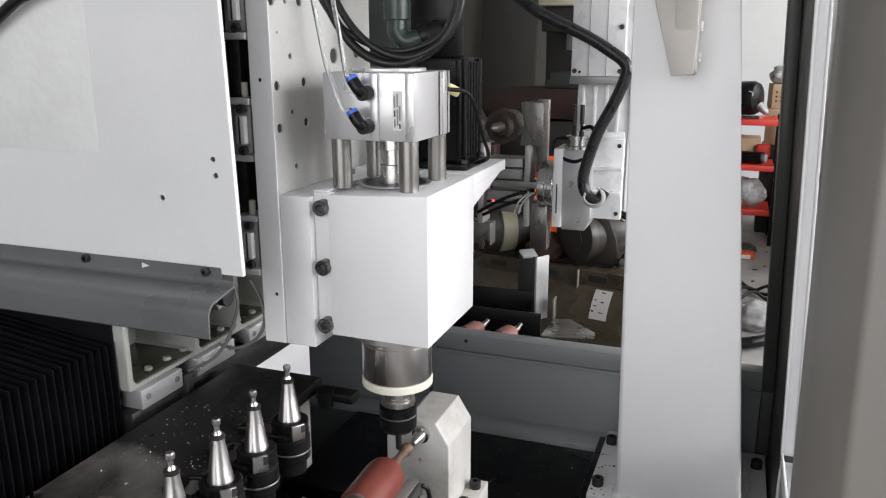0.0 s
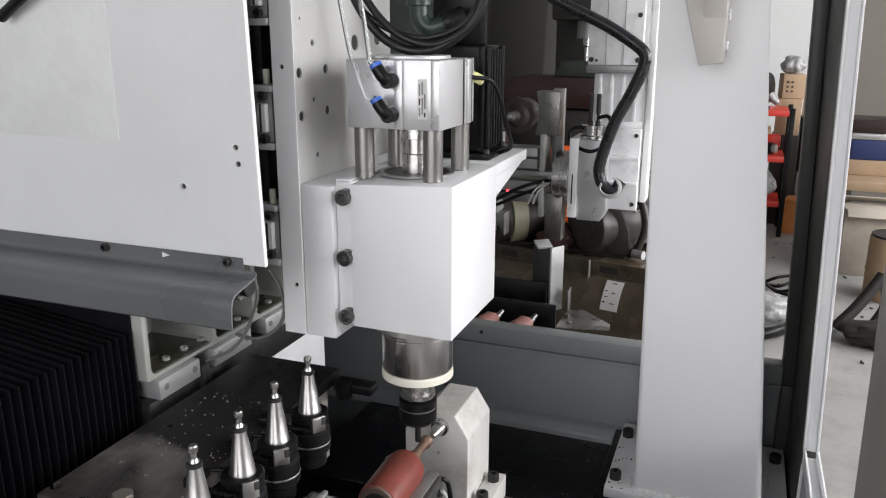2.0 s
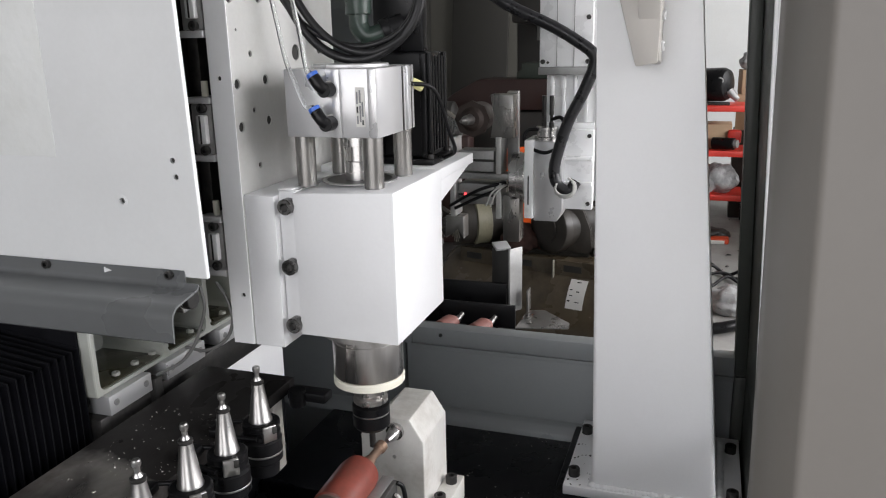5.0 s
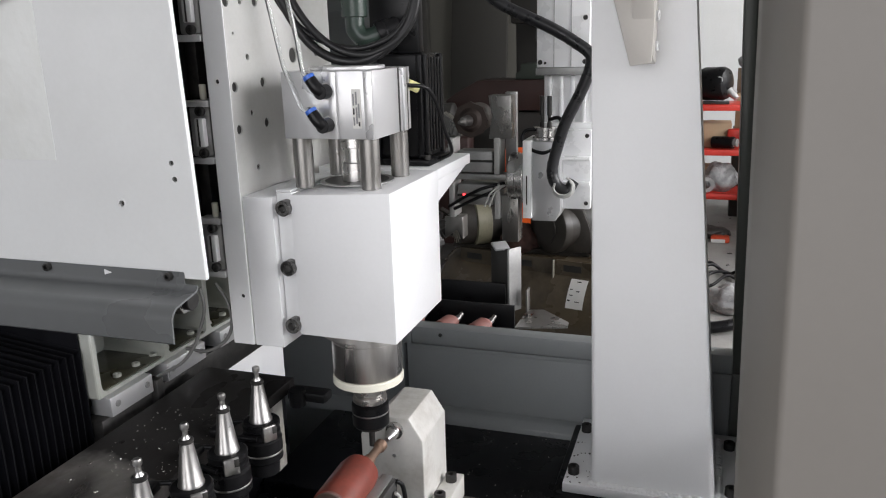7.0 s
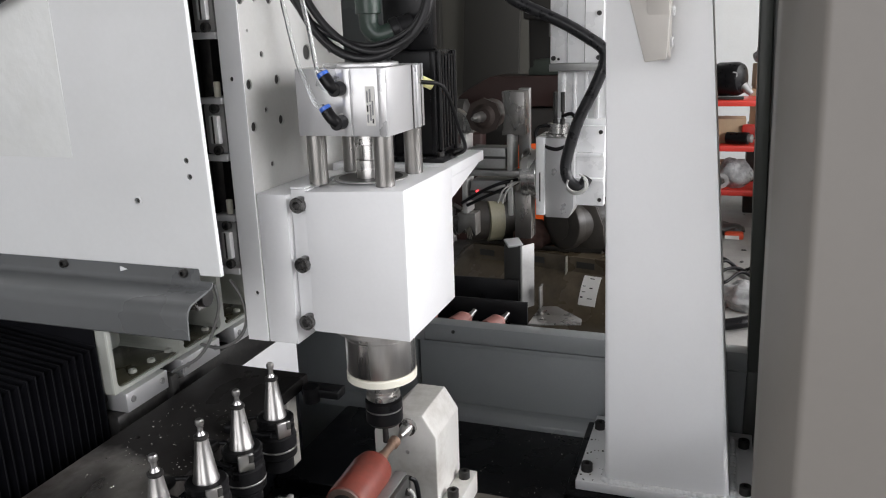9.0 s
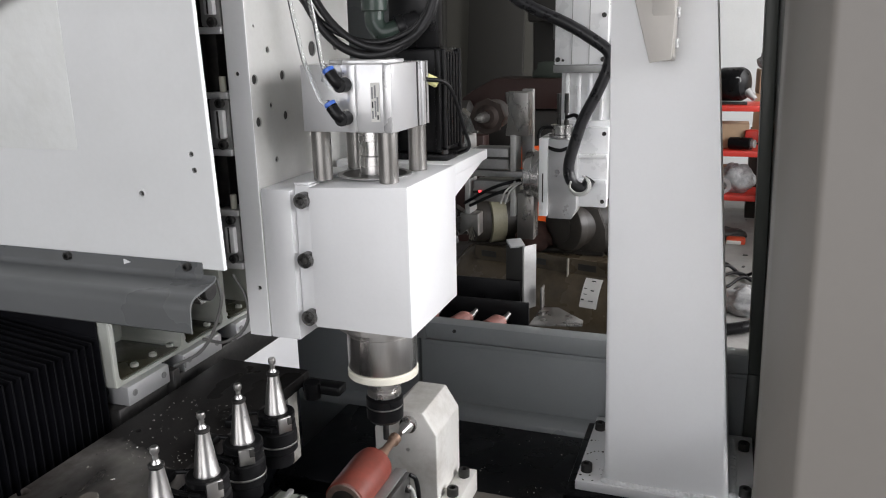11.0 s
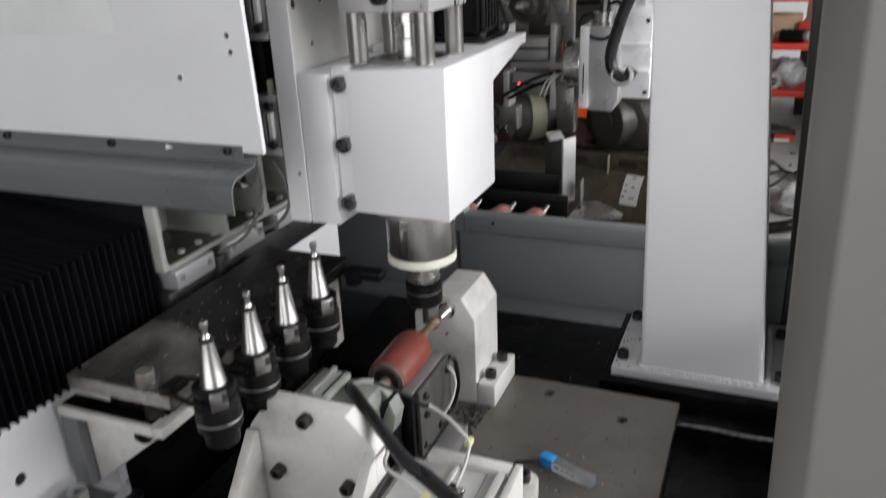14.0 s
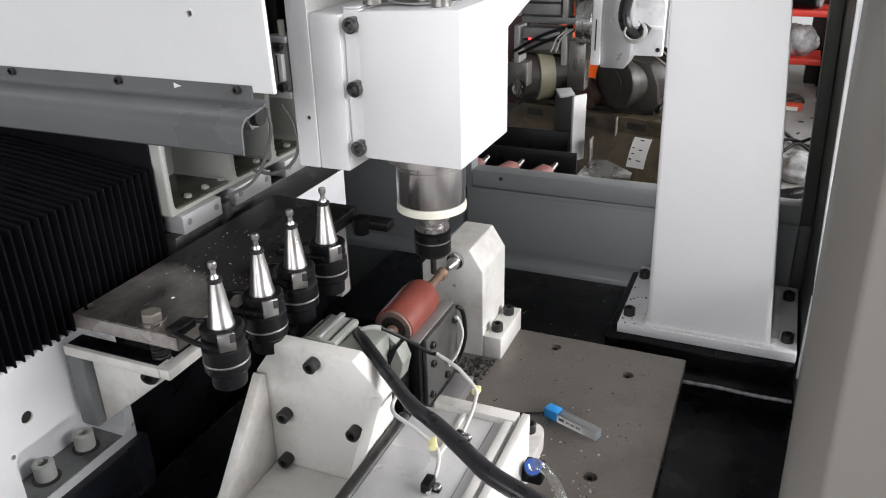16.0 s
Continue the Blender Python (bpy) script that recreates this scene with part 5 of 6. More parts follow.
for k, pts in enumerate(WIRES):
    solo("sensor_wire", tube(pts, 0.0022, 8), (BLACK, WIRE, WIRE, WIRE)[k], pts[2], ("thin black sensor wire", "thin white sensor wire with a yellow tag", "thin white sensor wire with a yellow tag", "thin white wire looped beside the slide")[k], "wire", "sensor wires")
part("wire_tag", box(-0.267, -0.259, 0.677, 0.688, 0.931, 0.938, 0.001), YELLOW, box_t, "yellow wire tag")
part("wire_tag", box(-0.276, -0.267, 0.572, 0.586, 0.931, 0.938, 0.001, m=Matrix.Translation((-0.271, 0.579, 0)) @ pose(0, 0, 0, 0, 0, 30) @ Matrix.Translation((0.271, -0.579, 0))), YELLOW, box_t, "yellow wire tag")
part("wire_collar", tube([(-0.397, 0.672, 0.972), (-0.401, 0.672, 0.983), (-0.395, 0.672, 0.992), (-0.384, 0.672, 0.997), (-0.373, 0.672, 0.998)], 0.0028, 10), WIRE, stock, "white corrugated wire sleeve")

# plastic tube of drill bits on the bed plate
bit = thing("bit_case", (-0.18, 0.815, PLZ), "clear plastic bit case with a blue cap lying on the plate", "case")
bm_m = Matrix.Translation((-0.217, 0.828, PLZ + 0.0072)) @ pose(0, 0, 0, 0, 0, -20.5)
part("case", box(0.018, 0.078, -0.0068, 0.0068, -0.0068, 0.0068, 0.0015, m=bm_m), FROST, bit)
part("cap", box(-0.002, 0.0185, -0.0076, 0.0076, -0.0070, 0.0078, 0.002, m=bm_m), CAPBLUE, bit, "blue cap")
part("paper_slip", box(0.020, 0.058, -0.0072, -0.0069, -0.004, 0.0045, 0, m=bm_m), LABELW, bit)
for k, (a, b) in enumerate(((0.022, 0.030), (0.033, 0.038), (0.040, 0.046), (0.048, 0.055))):
    part("print_bar", box(a, b, -0.0075, -0.0073, -0.001, 0.002, 0, m=bm_m), (INK, GREYINK, GREYINK, GREYINK)[k], bit)
solo("drill_bit", rod((-0.252, 0.815, PLZ + 0.0015), (-0.212, 0.833, PLZ + 0.0015), 0.0014, 8), DARKSTEEL, (-0.23, 0.82, PLZ), "thin dark drill bit on the plate", "drill bit")

# ---------------- loading side behind the back wall ----------------
tray_t = thing("parts_tray", (-0.5, 1.6, 0.8), "black angle-iron parts tray behind the sill", "parts tray")
part("tray_floor", box(-0.95, -0.375, 1.46, 1.60, 0.862, 0.870, 0.001), BLACK, tray_t)
part("tray_back", box(-0.95, -0.375, 1.600, 1.606, 0.862, 0.922, 0.001), BLACK, tray_t)
part("rear_angle", box(-0.95, -0.42, 1.70, 1.706, 0.862, 0.938, 0.001), BLACK, tray_t)
part("stand", box(-0.90, -0.40, 1.47, 1.70, 0.0, 0.8615, 0.003), DARKMACHINE, tray_t)
for k, x in enumerate((-0.665, -0.585, -0.505, -0.430)):
    r = thing("roller_blank", (x, 1.53, 0.892), "red-brown rubber roller with a steel shaft lying in the tray", "roller", "rollers in the tray")
    part("rubber", lathe([(0.012, 0), (0.0195, 0.008), (0.020, 0.042), (0.012, 0.056)], (x - 0.014, 1.50, 0.888), (x + 0.012, 1.56, 0.895), 24), REDPALE, r)
    part("shaft", lathe([(0.0065, 0), (0.0065, 0.012), (0.0048, 0.013), (0.0048, 0.024)], (x + 0.010, 1.552, 0.894), (x + 0.022, 1.580, 0.909), 14), DULLSTEEL, r, "steel shaft end")
peg = thing("dark_shaft", (-0.40, 1.50, 0.88), "blackened stepped shaft lying in the tray", "shaft")
part("shaft_body", rod((-0.425, 1.535, 0.885), (-0.372, 1.50, 0.884), 0.008, 14), BLACK, peg)
part("shaft_neck", rod((-0.372, 1.50, 0.884), (-0.352, 1.487, 0.884), 0.005, 12), DARKSTEEL, peg)
chute = thing("chute_plate", (-0.33, 1.68, 0.82), "bare grey steel chute plate beside the tray", "chute")
part("sheet", prism([(-0.375, 1.60), (-0.372, 1.72), (-0.335, 1.73), (-0.265, 1.66), (-0.262, 1.63)], "z", 0.868, 0.872, 0.0008), DULLSTEEL, chute)
part("upstand", box(-0.372, -0.368, 1.70, 1.73, 0.872, 0.925, 0.0008), DULLSTEEL, chute)
blk = thing("angle_stop", (-0.42, 1.72, 0.86), "dull steel angle stop on the tray", "stop")
part("plate", box(-0.457, -0.4135, 1.712, 1.722, 0.870, 1.018, 0.001), DARKMACHINE, blk, "dark rusty front plate")
part("cheek", prism([(-0.413, 1.690), (-0.408, 1.690), (-0.387, 1.722), (-0.391, 1.724)], "z", 0.872, 1.024, 0.001), ALUDARK, blk, "bright milled cheek")
part("top_pad", box(-0.018, 0.018, -0.016, 0.016, 0, 0.006, 0.001, m=Matrix.Translation((-0.437, 1.722, 1.020)) @ pose(0, 0, 0, 18, 0, 35)), ALUPAINT, blk)

# loader and the beam it hangs from
lb = thing("overhead_beam", (-0.4, 1.95, 0), "grey steel beam over the loading side on two legs", "beam", kind="structure")
part("beam", box(-1.45, 0.75, 1.90, 2.02, 2.0, 2.14, 0.004), GREYSHEET, lb)
for x in (-1.45, 0.65):
    part("leg", box(x, x + 0.10, 1.90, 2.02, 0.0, 2.0, 0.004), GREYSHEET, lb)
ld = thing("gripper_loader", (-0.32, 1.9, 1.0), "bare aluminium loader arm with a rotary gripper", "loader")
part("slide_cover", box(-0.385, -0.262, 1.880, 1.905, 1.420, 2.0, 0.002), ALU, ld, "bare aluminium slide cover")
part("cover_seam", box(-0.345, -0.3435, 1.8785, 1.8795, 1.421, 2.0, 0), ALUDARK, ld)
part("cover_seam", box(-0.305, -0.3035, 1.8785, 1.8795, 1.421, 2.0, 0), ALUDARK, ld)
for x in (-0.377, -0.272):
    for z in (1.432, 1.53, 1.63):
        screw(ld, (x, 1.880, z), (0, -1, 0), 0.0055, 0.003)
screw(ld, (-0.365, 1.880, 1.430), (0, -1, 0), 0.003, 0.002)
part("lower_edge", box(-0.387, -0.262, 1.876, 1.91, 1.402, 1.4195, 0.001), ALUDARK, ld)
part("ram", box(-0.372, -0.250, 1.905, 1.960, 1.10, 1.60, 0.003), ALU, ld, "pocketed aluminium ram")
for x in (-0.362, -0.335, -0.308, -0.282):
    part("ram_rib", box(x, x + 0.010, 1.896, 1.905, 1.29, 1.40, 0.002), ALU, ld)
part("ram_bar", box(-0.372, -0.255, 1.893, 1.905, 1.276, 1.290, 0.001), ALU, ld)
part("side_rail", box(-0.249, -0.235, 1.90, 1.96, 1.10, 2.0, 0.002), ALU, ld)
br = part("bracket", box(-0.322, -0.252, 1.870, 1.8945, 1.085, 1.276, 0.002), ALU, ld, "white-lit aluminium bracket plate")
for x, z in ((-0.262, 1.262), (-0.262, 1.10)):
    screw(ld, (x, 1.870, z), (0, -1, 0), 0.005, 0.002)
part("bracket_rib", box(-0.32, -0.253, 1.855, 1.870, 1.205, 1.214, 0.001), ALU, ld)
part("bracket_rib", box(-0.32, -0.253, 1.855, 1.870, 1.145, 1.154, 0.001), ALU, ld)
part("gearbox", prism([(-0.386, 1.060), (-0.330, 1.060), (-0.318, 1.085), (-0.318, 1.250), (-0.386, 1.252)], "y", 1.835, 1.93, 0.002), ALUPAINT, ld, "square rotary actuator")
part("gearbox_plate", box(-0.408, -0.3865, 1.828, 1.935, 1.066, 1.254, 0.0015), ALU, ld)
part("slot", box(-0.3995, -0.3965, 1.8268, 1.8278, 1.10, 1.17, 0), DARKMACHINE, ld)
part("disc", lathe([(0.058, 0), (0.060, 0.002), (0.060, 0.012), (0.057, 0.013), (0.057, 0.020), (0.060, 0.021), (0.060, 0.036), (0.056, 0.040)], (-0.409, 1.885, 1.158), (-0.5, 1.885, 1.158), 40), STEEL, ld, "turned steel turntable disc")
part("cross_bar", box(-0.588, -0.441, 1.865, 1.905, 1.150, 1.166, 0.002), ALUDARK, ld)
for z0, s in ((1.172, 1), (1.142, -1)):
    zc = z0 + s * 0.028
    part("gripper_cylinder", box(-0.578, -0.488, 1.850, 1.905, min(z0, z0 + s * 0.052), max(z0, z0 + s * 0.052), 0.003), ALUDARK, ld, "grey pneumatic gripper cylinder")
    part("gripper_groove", box(-0.579, -0.487, 1.8485, 1.8495, zc - 0.003, zc + 0.003, 0), DARKMACHINE, ld)
    for x in (-0.593, -0.476):
        part("gripper_finger", box(x - 0.007, x + 0.007, 1.845, 1.905, min(z0 - s * 0.004, z0 + s * 0.085), max(z0 - s * 0.004, z0 + s * 0.085), 0.002), GRIPALU, ld, "dull aluminium gripper finger")
        part("guide_rod", rod((x, 1.872, zc), (-0.533, 1.872, zc), 0.005, 12), STEEL, ld)
        if x < -0.538:
            part("jaw", prism([(x - 0.024, z0 + s * 0.087), (x + 0.024, z0 + s * 0.087), (x + 0.024, z0 + s * 0.145), (x + 0.008, z0 + s * 0.120), (x - 0.024, z0 + s * 0.145)], "y", 1.855, 1.900, 0.002), DULLSTEEL, ld, "dull V-shaped jaw")
part("jaw", prism([(-0.498, 1.254), (-0.441, 1.254), (-0.441, 1.358), (-0.498, 1.358), (-0.490, 1.306)], "y", 1.855, 1.900, 0.002), DULLSTEEL, ld, "dull rectangular jaw block")
part("backing_plate", box(-0.470, -0.442, 1.910, 1.930, 1.168, 1.362, 0.002), ALUDARK, ld, "dark plate behind the finger")
part("jaw", box(-0.467, -0.425, 1.855, 1.900, 0.998, 1.115, 0.002), DULLSTEEL, ld, "dull rectangular jaw block")
for pts in ([(-0.60, 1.84, 1.085), (-0.545, 1.835, 1.118), (-0.50, 1.835, 1.138), (-0.46, 1.86, 1.146)], [(-0.585, 1.838, 1.08), (-0.53, 1.832, 1.108), (-0.49, 1.835, 1.125), (-0.455, 1.86, 1.140)]):
    solo("gripper_air_line", tube(pts, 0.0042, 8), BLACK, pts[1], "black air line slung under the gripper", "air line", "loader air lines")
for k in range(2):
    pts = [(-0.505 + 0.012 * k, 1.835, 1.09), (-0.488 + 0.010 * k, 1.832, 1.125), (-0.462 + 0.006 * k, 1.85, 1.142)]
    solo("gripper_wire", tube(pts, 0.0022, 8), WIRE, pts[1], "thin grey sensor wire on the gripper", "wire", "sensor wires")
part("sensor_led", box(-0.564, -0.558, 1.8465, 1.8484, 1.113, 1.118, 0), LED, ld, "lit red sensor light")
RUSTDARK = mat("dark_rusty_iron", (0.045, 0.032, 0.027), 0.5, metal=0.3, var=0.35, scale=40, bump=0.2, dirt=(0.03, 0.022, 0.02), dirt_amount=0.6, dirt_scale=40)
hp = thing("gripped_roller", (-0.548, 1.88, 1.29), "dark roller with a hexagonal collar held in the gripper", "roller")
part("body", lathe([(0.020, 0), (0.036, 0.010), (0.036, 0.09)], (-0.541, 1.84, 1.300), (-0.541, 2.0, 1.300), 28), RUSTDARK, hp)
part("collar", lathe([(0.044, 0), (0.044, 0.010)], (-0.541, 1.846, 1.300), (-0.541, 2.0, 1.300), 8), RUSTDARK, hp)
part("shaft", lathe([(0.004, 0), (0.007, 0.02), (0.011, 0.022), (0.013, 0.05)], (-0.552, 1.79, 1.300), (-0.541, 1.85, 1.300), 20), DULLSTEEL, hp, "tapered steel pin")
part("swivel", lathe([(0.030, 0), (0.030, 0.006), (0.024, 0.008), (0.024, 0.022), (0.026, 0.023), (0.026, 0.030)], (-0.362, 1.870, 1.2525), (-0.362, 1.870, 1.5), 24), STEEL, ld)
for dx in (-0.008, 0.010):
    part("air_fitting", lathe([(0.006, 0), (0.006, 0.022), (0.0035, 0.024), (0.0035, 0.038), (0.0055, 0.040), (0.0055, 0.085)], (-0.362 + dx, 1.870, 1.27), (-0.362 + dx, 1.870, 1.5), 14), DARKSTEEL, ld)
for pts in ([(-0.362, 1.865, 1.275), (-0.405, 1.85, 1.275), (-0.408, 1.84, 1.245), (-0.360, 1.835, 1.225), (-0.315, 1.845, 1.250)], [(-0.352, 1.865, 1.30), (-0.325, 1.85, 1.305), (-0.312, 1.845, 1.275)]):
    solo("loader_air_line", tube(pts, 0.0045, 8), BLACK, pts[0], "short black air line on the loader", "air line", "loader air lines")
solo("loader_cable", tube([(-0.52, 1.83, 1.61), (-0.467, 1.82, 1.5725), (-0.428, 1.82, 1.550), (-0.345, 1.82, 1.5115), (-0.288, 1.82, 1.478), (-0.252, 1.82, 1.450), (-0.251, 1.82, 1.419), (-0.273, 1.82, 1.363), (-0.304, 1.82, 1.300), (-0.323, 1.82, 1.242), (-0.335, 1.82, 1.189), (-0.327, 1.82, 1.155), (-0.301, 1.825, 1.137), (-0.286, 1.835, 1.160)], 0.0134, 12, 10, 0.015, 1.7), TAPE, (-0.30, 1.82, 1.3), "thick spiral-wrapped black cable bundle on the loader", "cable")
for k in range(3):
    a0 = 0.5 * k
    part("socket_wire", tube([(-0.306 + (0.022 + 0.002 * k) * math.cos(a0 + a), 1.798 + 0.002 * k, 1.150 + (0.018 + 0.003 * k) * math.sin(a0 + a)) for a in (2.6, 3.4, 4.2, 5.0, 5.8, 6.6)], 0.0026, 8), WIRE, ld)

# ---------------- compressor ----------------
comp = thing("air_compressor", (-0.55, 2.95, 0), "oily olive-brown belt compressor on a horizontal tank", "compressor")
T0, T1 = Vector((-1.02, 3.04, 0.470)), Vector((0.02, 2.79, 0.470))
L = (T1 - T0).length
prof = [(0.02, 0)] + [(0.215 * math.sin(radians(a)), 0.14 * (1 - math.cos(radians(a)))) for a in range(15, 91, 15)] + [(0.215, L - 0.10)] + [(0.215 * math.cos(radians(a)), L - 0.10 + 0.10 * math.sin(radians(a))) for a in range(15, 90, 15)]
part("tank", lathe(prof, T0, T1, 40), TANK, comp, "oily olive-brown pressure tank")
tdir = (T1 - T0).normalized()
TM = Matrix.Translation(T0) @ Matrix(((tdir.x, -tdir.y, 0, 0), (tdir.y, tdir.x, 0, 0), (0, 0, 1, 0), (0, 0, 0, 1)))
deck = part("deck", box(0.16, 1.02, -0.13, 0.13, 0.215, 0.222, 0.001, m=TM), TANK, comp)
skirt = part("deck_skirt", box(0.16, 1.02, -0.136, -0.130, 0.160, 0.222, 0.001, m=TM), TANK, comp)
for a, b in ((0.19, 0.255), (0.40, 0.47), (0.60, 0.67)):
    part("skirt_slot", box(a, b, -0.1375, -0.1362, 0.182, 0.206, 0, m=TM), DARKMACHINE, comp)
part("deck_bracket", box(0.56, 0.565, -0.150, -0.137, 0.13, 0.222, 0.001, m=TM), DUSTYALU, comp)
paper = part("tank_label", lathe([(0.2162, 0), (0.2162, 0.066)], TM @ Vector((0.636, 0, 0)), TM @ Vector((1.0, 0, 0)), 60), LABELW, comp, "torn white instruction label with print")


def patch_of(ob, a0, a1):
    """Keep a sector of a tube's skin, seen from the front, as a stuck-on sheet."""
    bm = bmesh.new()
    bm.from_mesh(ob.data)
    c = T0 - ORG[ob]
    dead = []
    for f in bm.faces:
        p = f.calc_center_median() - c
        q = Vector((-tdir.y, tdir.x, 0))
        a = math.degrees(math.atan2(p.z, -p.dot(q)))
        if len(f.verts) > 4 or not a0 < a < a1:
            dead.append(f)
    bmesh.ops.delete(bm, geom=dead, context="FACES")
    bm.to_mesh(ob.data)
    bm.free()


patch_of(paper, 16, 50)
for k, (a, z0, z1, w) in enumerate(((0.662, 0.150, 0.155, 0.016), (0.642, 0.128, 0.131, 0.010), (0.668, 0.122, 0.127, 0.012), (0.645, 0.110, 0.113, 0.012), (0.640, 0.082, 0.096, 0.010), (0.668, 0.090, 0.093, 0.018))):
    y = -math.sqrt(0.2175 ** 2 - z1 * z1)
    part("print_bar", box(a, a + w, y - 0.001, y + 0.0005, z0, z1, 0, m=TM), INK, comp)
for x in (0.15, 0.95):
    part("foot", box(x - 0.02, x + 0.02, -0.17, 0.17, -0.40, -0.17, 0.004, m=TM), TANK, comp)
    for y in (-0.17, 0.17):
        part("wheel", rod(TM @ Vector((x, y - 0.02, -0.40)), TM @ Vector((x, y + 0.02, -0.40)), 0.07, 24), RUBBER, comp)
# motor
m0, m1 = Vector((-0.915, 2.88, 0.790)), Vector((-0.70, 3.02, 0.790))
mot = part("motor", lathe([(0.060, 0), (0.085, 0.006), (0.090, 0.02), (0.090, 0.075), (0.096, 0.08), (0.096, 0.19), (0.07, 0.21), (0.03, 0.22)], m0, m1, 32), PUMP, comp, "dusty electric motor")
part("end_band", lathe([(0.091, 0), (0.0985, 0.004), (0.0985, 0.060), (0.092, 0.064)], m0 + (m1 - m0).normalized() * 0.060, m1, 32), BANDPALE, mot, "pale dusty end band")
for k in range(9):
    a = math.pi * k / 9
    u = (m1 - m0).normalized()
    side_u = Vector((-u.y, u.x, 0)) * math.cos(a) * 0.082 + Vector((0, 0, 0.082 * math.sin(a)))
    part("grille_wire", rod(m0 - u * 0.004 - side_u, m0 - u * 0.004 + side_u, 0.0022, 6), DUSTYALU, mot)
for k in range(4):
    part("fan_slot", lathe([(0.018 + 0.016 * k, 0), (0.024 + 0.016 * k, 0)], m0 - (m1 - m0).normalized() * (0.0015 - 0.0008 * k), m1, 28, cap=False), DARKMACHINE, mot)
part("sticker", box(-0.012, 0.012, -0.002, 0.0, -0.026, 0.026, 0.0005, m=Matrix.Translation((-0.802, 2.856, 0.785)) @ pose(0, 0, 0, 0, 0, 33)), YELLOW, mot, "yellow warning sticker")
part("terminal_box", prism([(-0.90, 0.880), (-0.72, 0.880), (-0.735, 0.945), (-0.87, 0.955), (-0.905, 0.93)], "y", 2.88, 2.99, 0.006), MOTORGREY, mot)
part("motor_base", box(-0.93, -0.69, 2.88, 3.06, 0.692, 0.706, 0.002), PUMP, comp)
part("motor_foot", prism([(-0.89, 0.705), (-0.70, 0.705), (-0.74, 0.76), (-0.85, 0.76)], "y", 2.92, 3.02, 0.004), PUMP, comp)
# pump
part("crankcase", lathe([(0.03, 0), (0.080, 0.008), (0.096, 0.020), (0.100, 0.032), (0.100, 0.05), (0.094, 0.055), (0.104, 0.12), (0.104, 0.20), (0.06, 0.22)], (-0.548, 2.80, 0.803), (-0.42, 2.98, 0.803), 40), PUMP, comp, "greasy cast crankcase")
part("crankcase_cover", lathe([(0.05, 0), (0.058, 0.002), (0.058, 0.006)], (-0.549, 2.797, 0.803), (-0.42, 2.98, 0.803), 28), PUMP, comp)
part("crankcase_foot", box(-0.62, -0.39, 2.83, 3.02, 0.692, 0.712, 0.004), PUMP, comp)
for k in range(7):
    part("crankcase_fin", prism([(-0.48, 0.713), (-0.375, 0.713), (-0.382, 0.80), (-0.41, 0.872), (-0.48, 0.89)], "y", 2.815 + k * 0.024, 2.831 + k * 0.024, 0.0015), PUMP, comp)


def cylinder_head(c, tilt):
    m = Matrix.Translation(c) @ pose(0, 0, 0, 0, tilt, 12)
    for k in range(6):
        part("cooling_fin", box(-0.052, 0.052, -0.05, 0.05, k * 0.014, k * 0.014 + 0.006, 0.002, m=m), DUSTYALU if k % 2 else PUMP, comp)
    part("cylinder_barrel", box(-0.038, 0.038, -0.038, 0.038, -0.03, 0.085, 0.006, m=m), PUMP, comp)
    part("head_cover", box(-0.05, 0.05, -0.05, 0.05, 0.086, 0.115, 0.006, m=m), DUSTYALU, comp, "dusty aluminium cylinder head")
    for sx in (-0.035, 0.035):
        part("head_bolt", lathe([(0.008, 0), (0.008, 0.012)], m @ Vector((sx, -0.03, 0.115)), m @ Vector((sx, -0.03, 0.2)), 6), STEEL, comp)


cylinder_head((-0.575, 2.93, 0.875), -38)
cylinder_head((-0.425, 2.93, 0.875), 38)
part("flywheel", lathe([(0.128, 0), (0.142, 0.004), (0.142, 0.030), (0.128, 0.034), (0.120, 0.030), (0.120, 0.004)], (-0.40, 3.02, 0.815), (-0.37, 3.12, 0.815), 44, cap=False), PUMP, comp, "black flywheel rim")
part("belt_guard", lathe([(0.168, 0), (0.176, 0.004), (0.176, 0.030), (0.168, 0.034)], (-0.41, 3.06, 0.825), (-0.38, 3.16, 0.825), 44, cap=False), DUSTYALU, comp, "pale wire belt guard ring")
for k in range(8):
    a = math.pi * k / 8
    part("guard_wire", rod((-0.40 + 0.17 * math.cos(a), 3.10, 0.825 + 0.17 * math.sin(a)), (-0.40 - 0.17 * math.cos(a), 3.10, 0.825 - 0.17 * math.sin(a)), 0.003, 6), DUSTYALU, comp)
part("delivery_pipe", tube([(-0.44, 2.90, 0.93), (-0.36, 2.86, 0.92), (-0.325, 2.84, 0.83), (-0.345, 2.84, 0.74), (-0.38, 2.86, 0.70)], 0.014, 12), PUMP, comp, "black delivery pipe")
part("valve", rod((-0.36, 2.82, 0.72), (-0.32, 2.80, 0.72), 0.016, 14), FAUCET, comp)
part("handle", tube([(-1.04, 2.98, 0.62), (-1.07, 2.96, 0.72), (-1.03, 2.95, 0.76), (-1.0, 2.97, 0.70)], 0.007, 8), DARKMACHINE, comp)

RAGRED = mat("oily_red_brown_cloth", (0.06, 0.028, 0.022), 0.85, var=0.4, scale=30, bump=0.3)

# orange stool behind the compressor
stool = thing("plastic_stool", (-0.84, 3.65, 0), "bright orange moulded plastic stool", "stool")


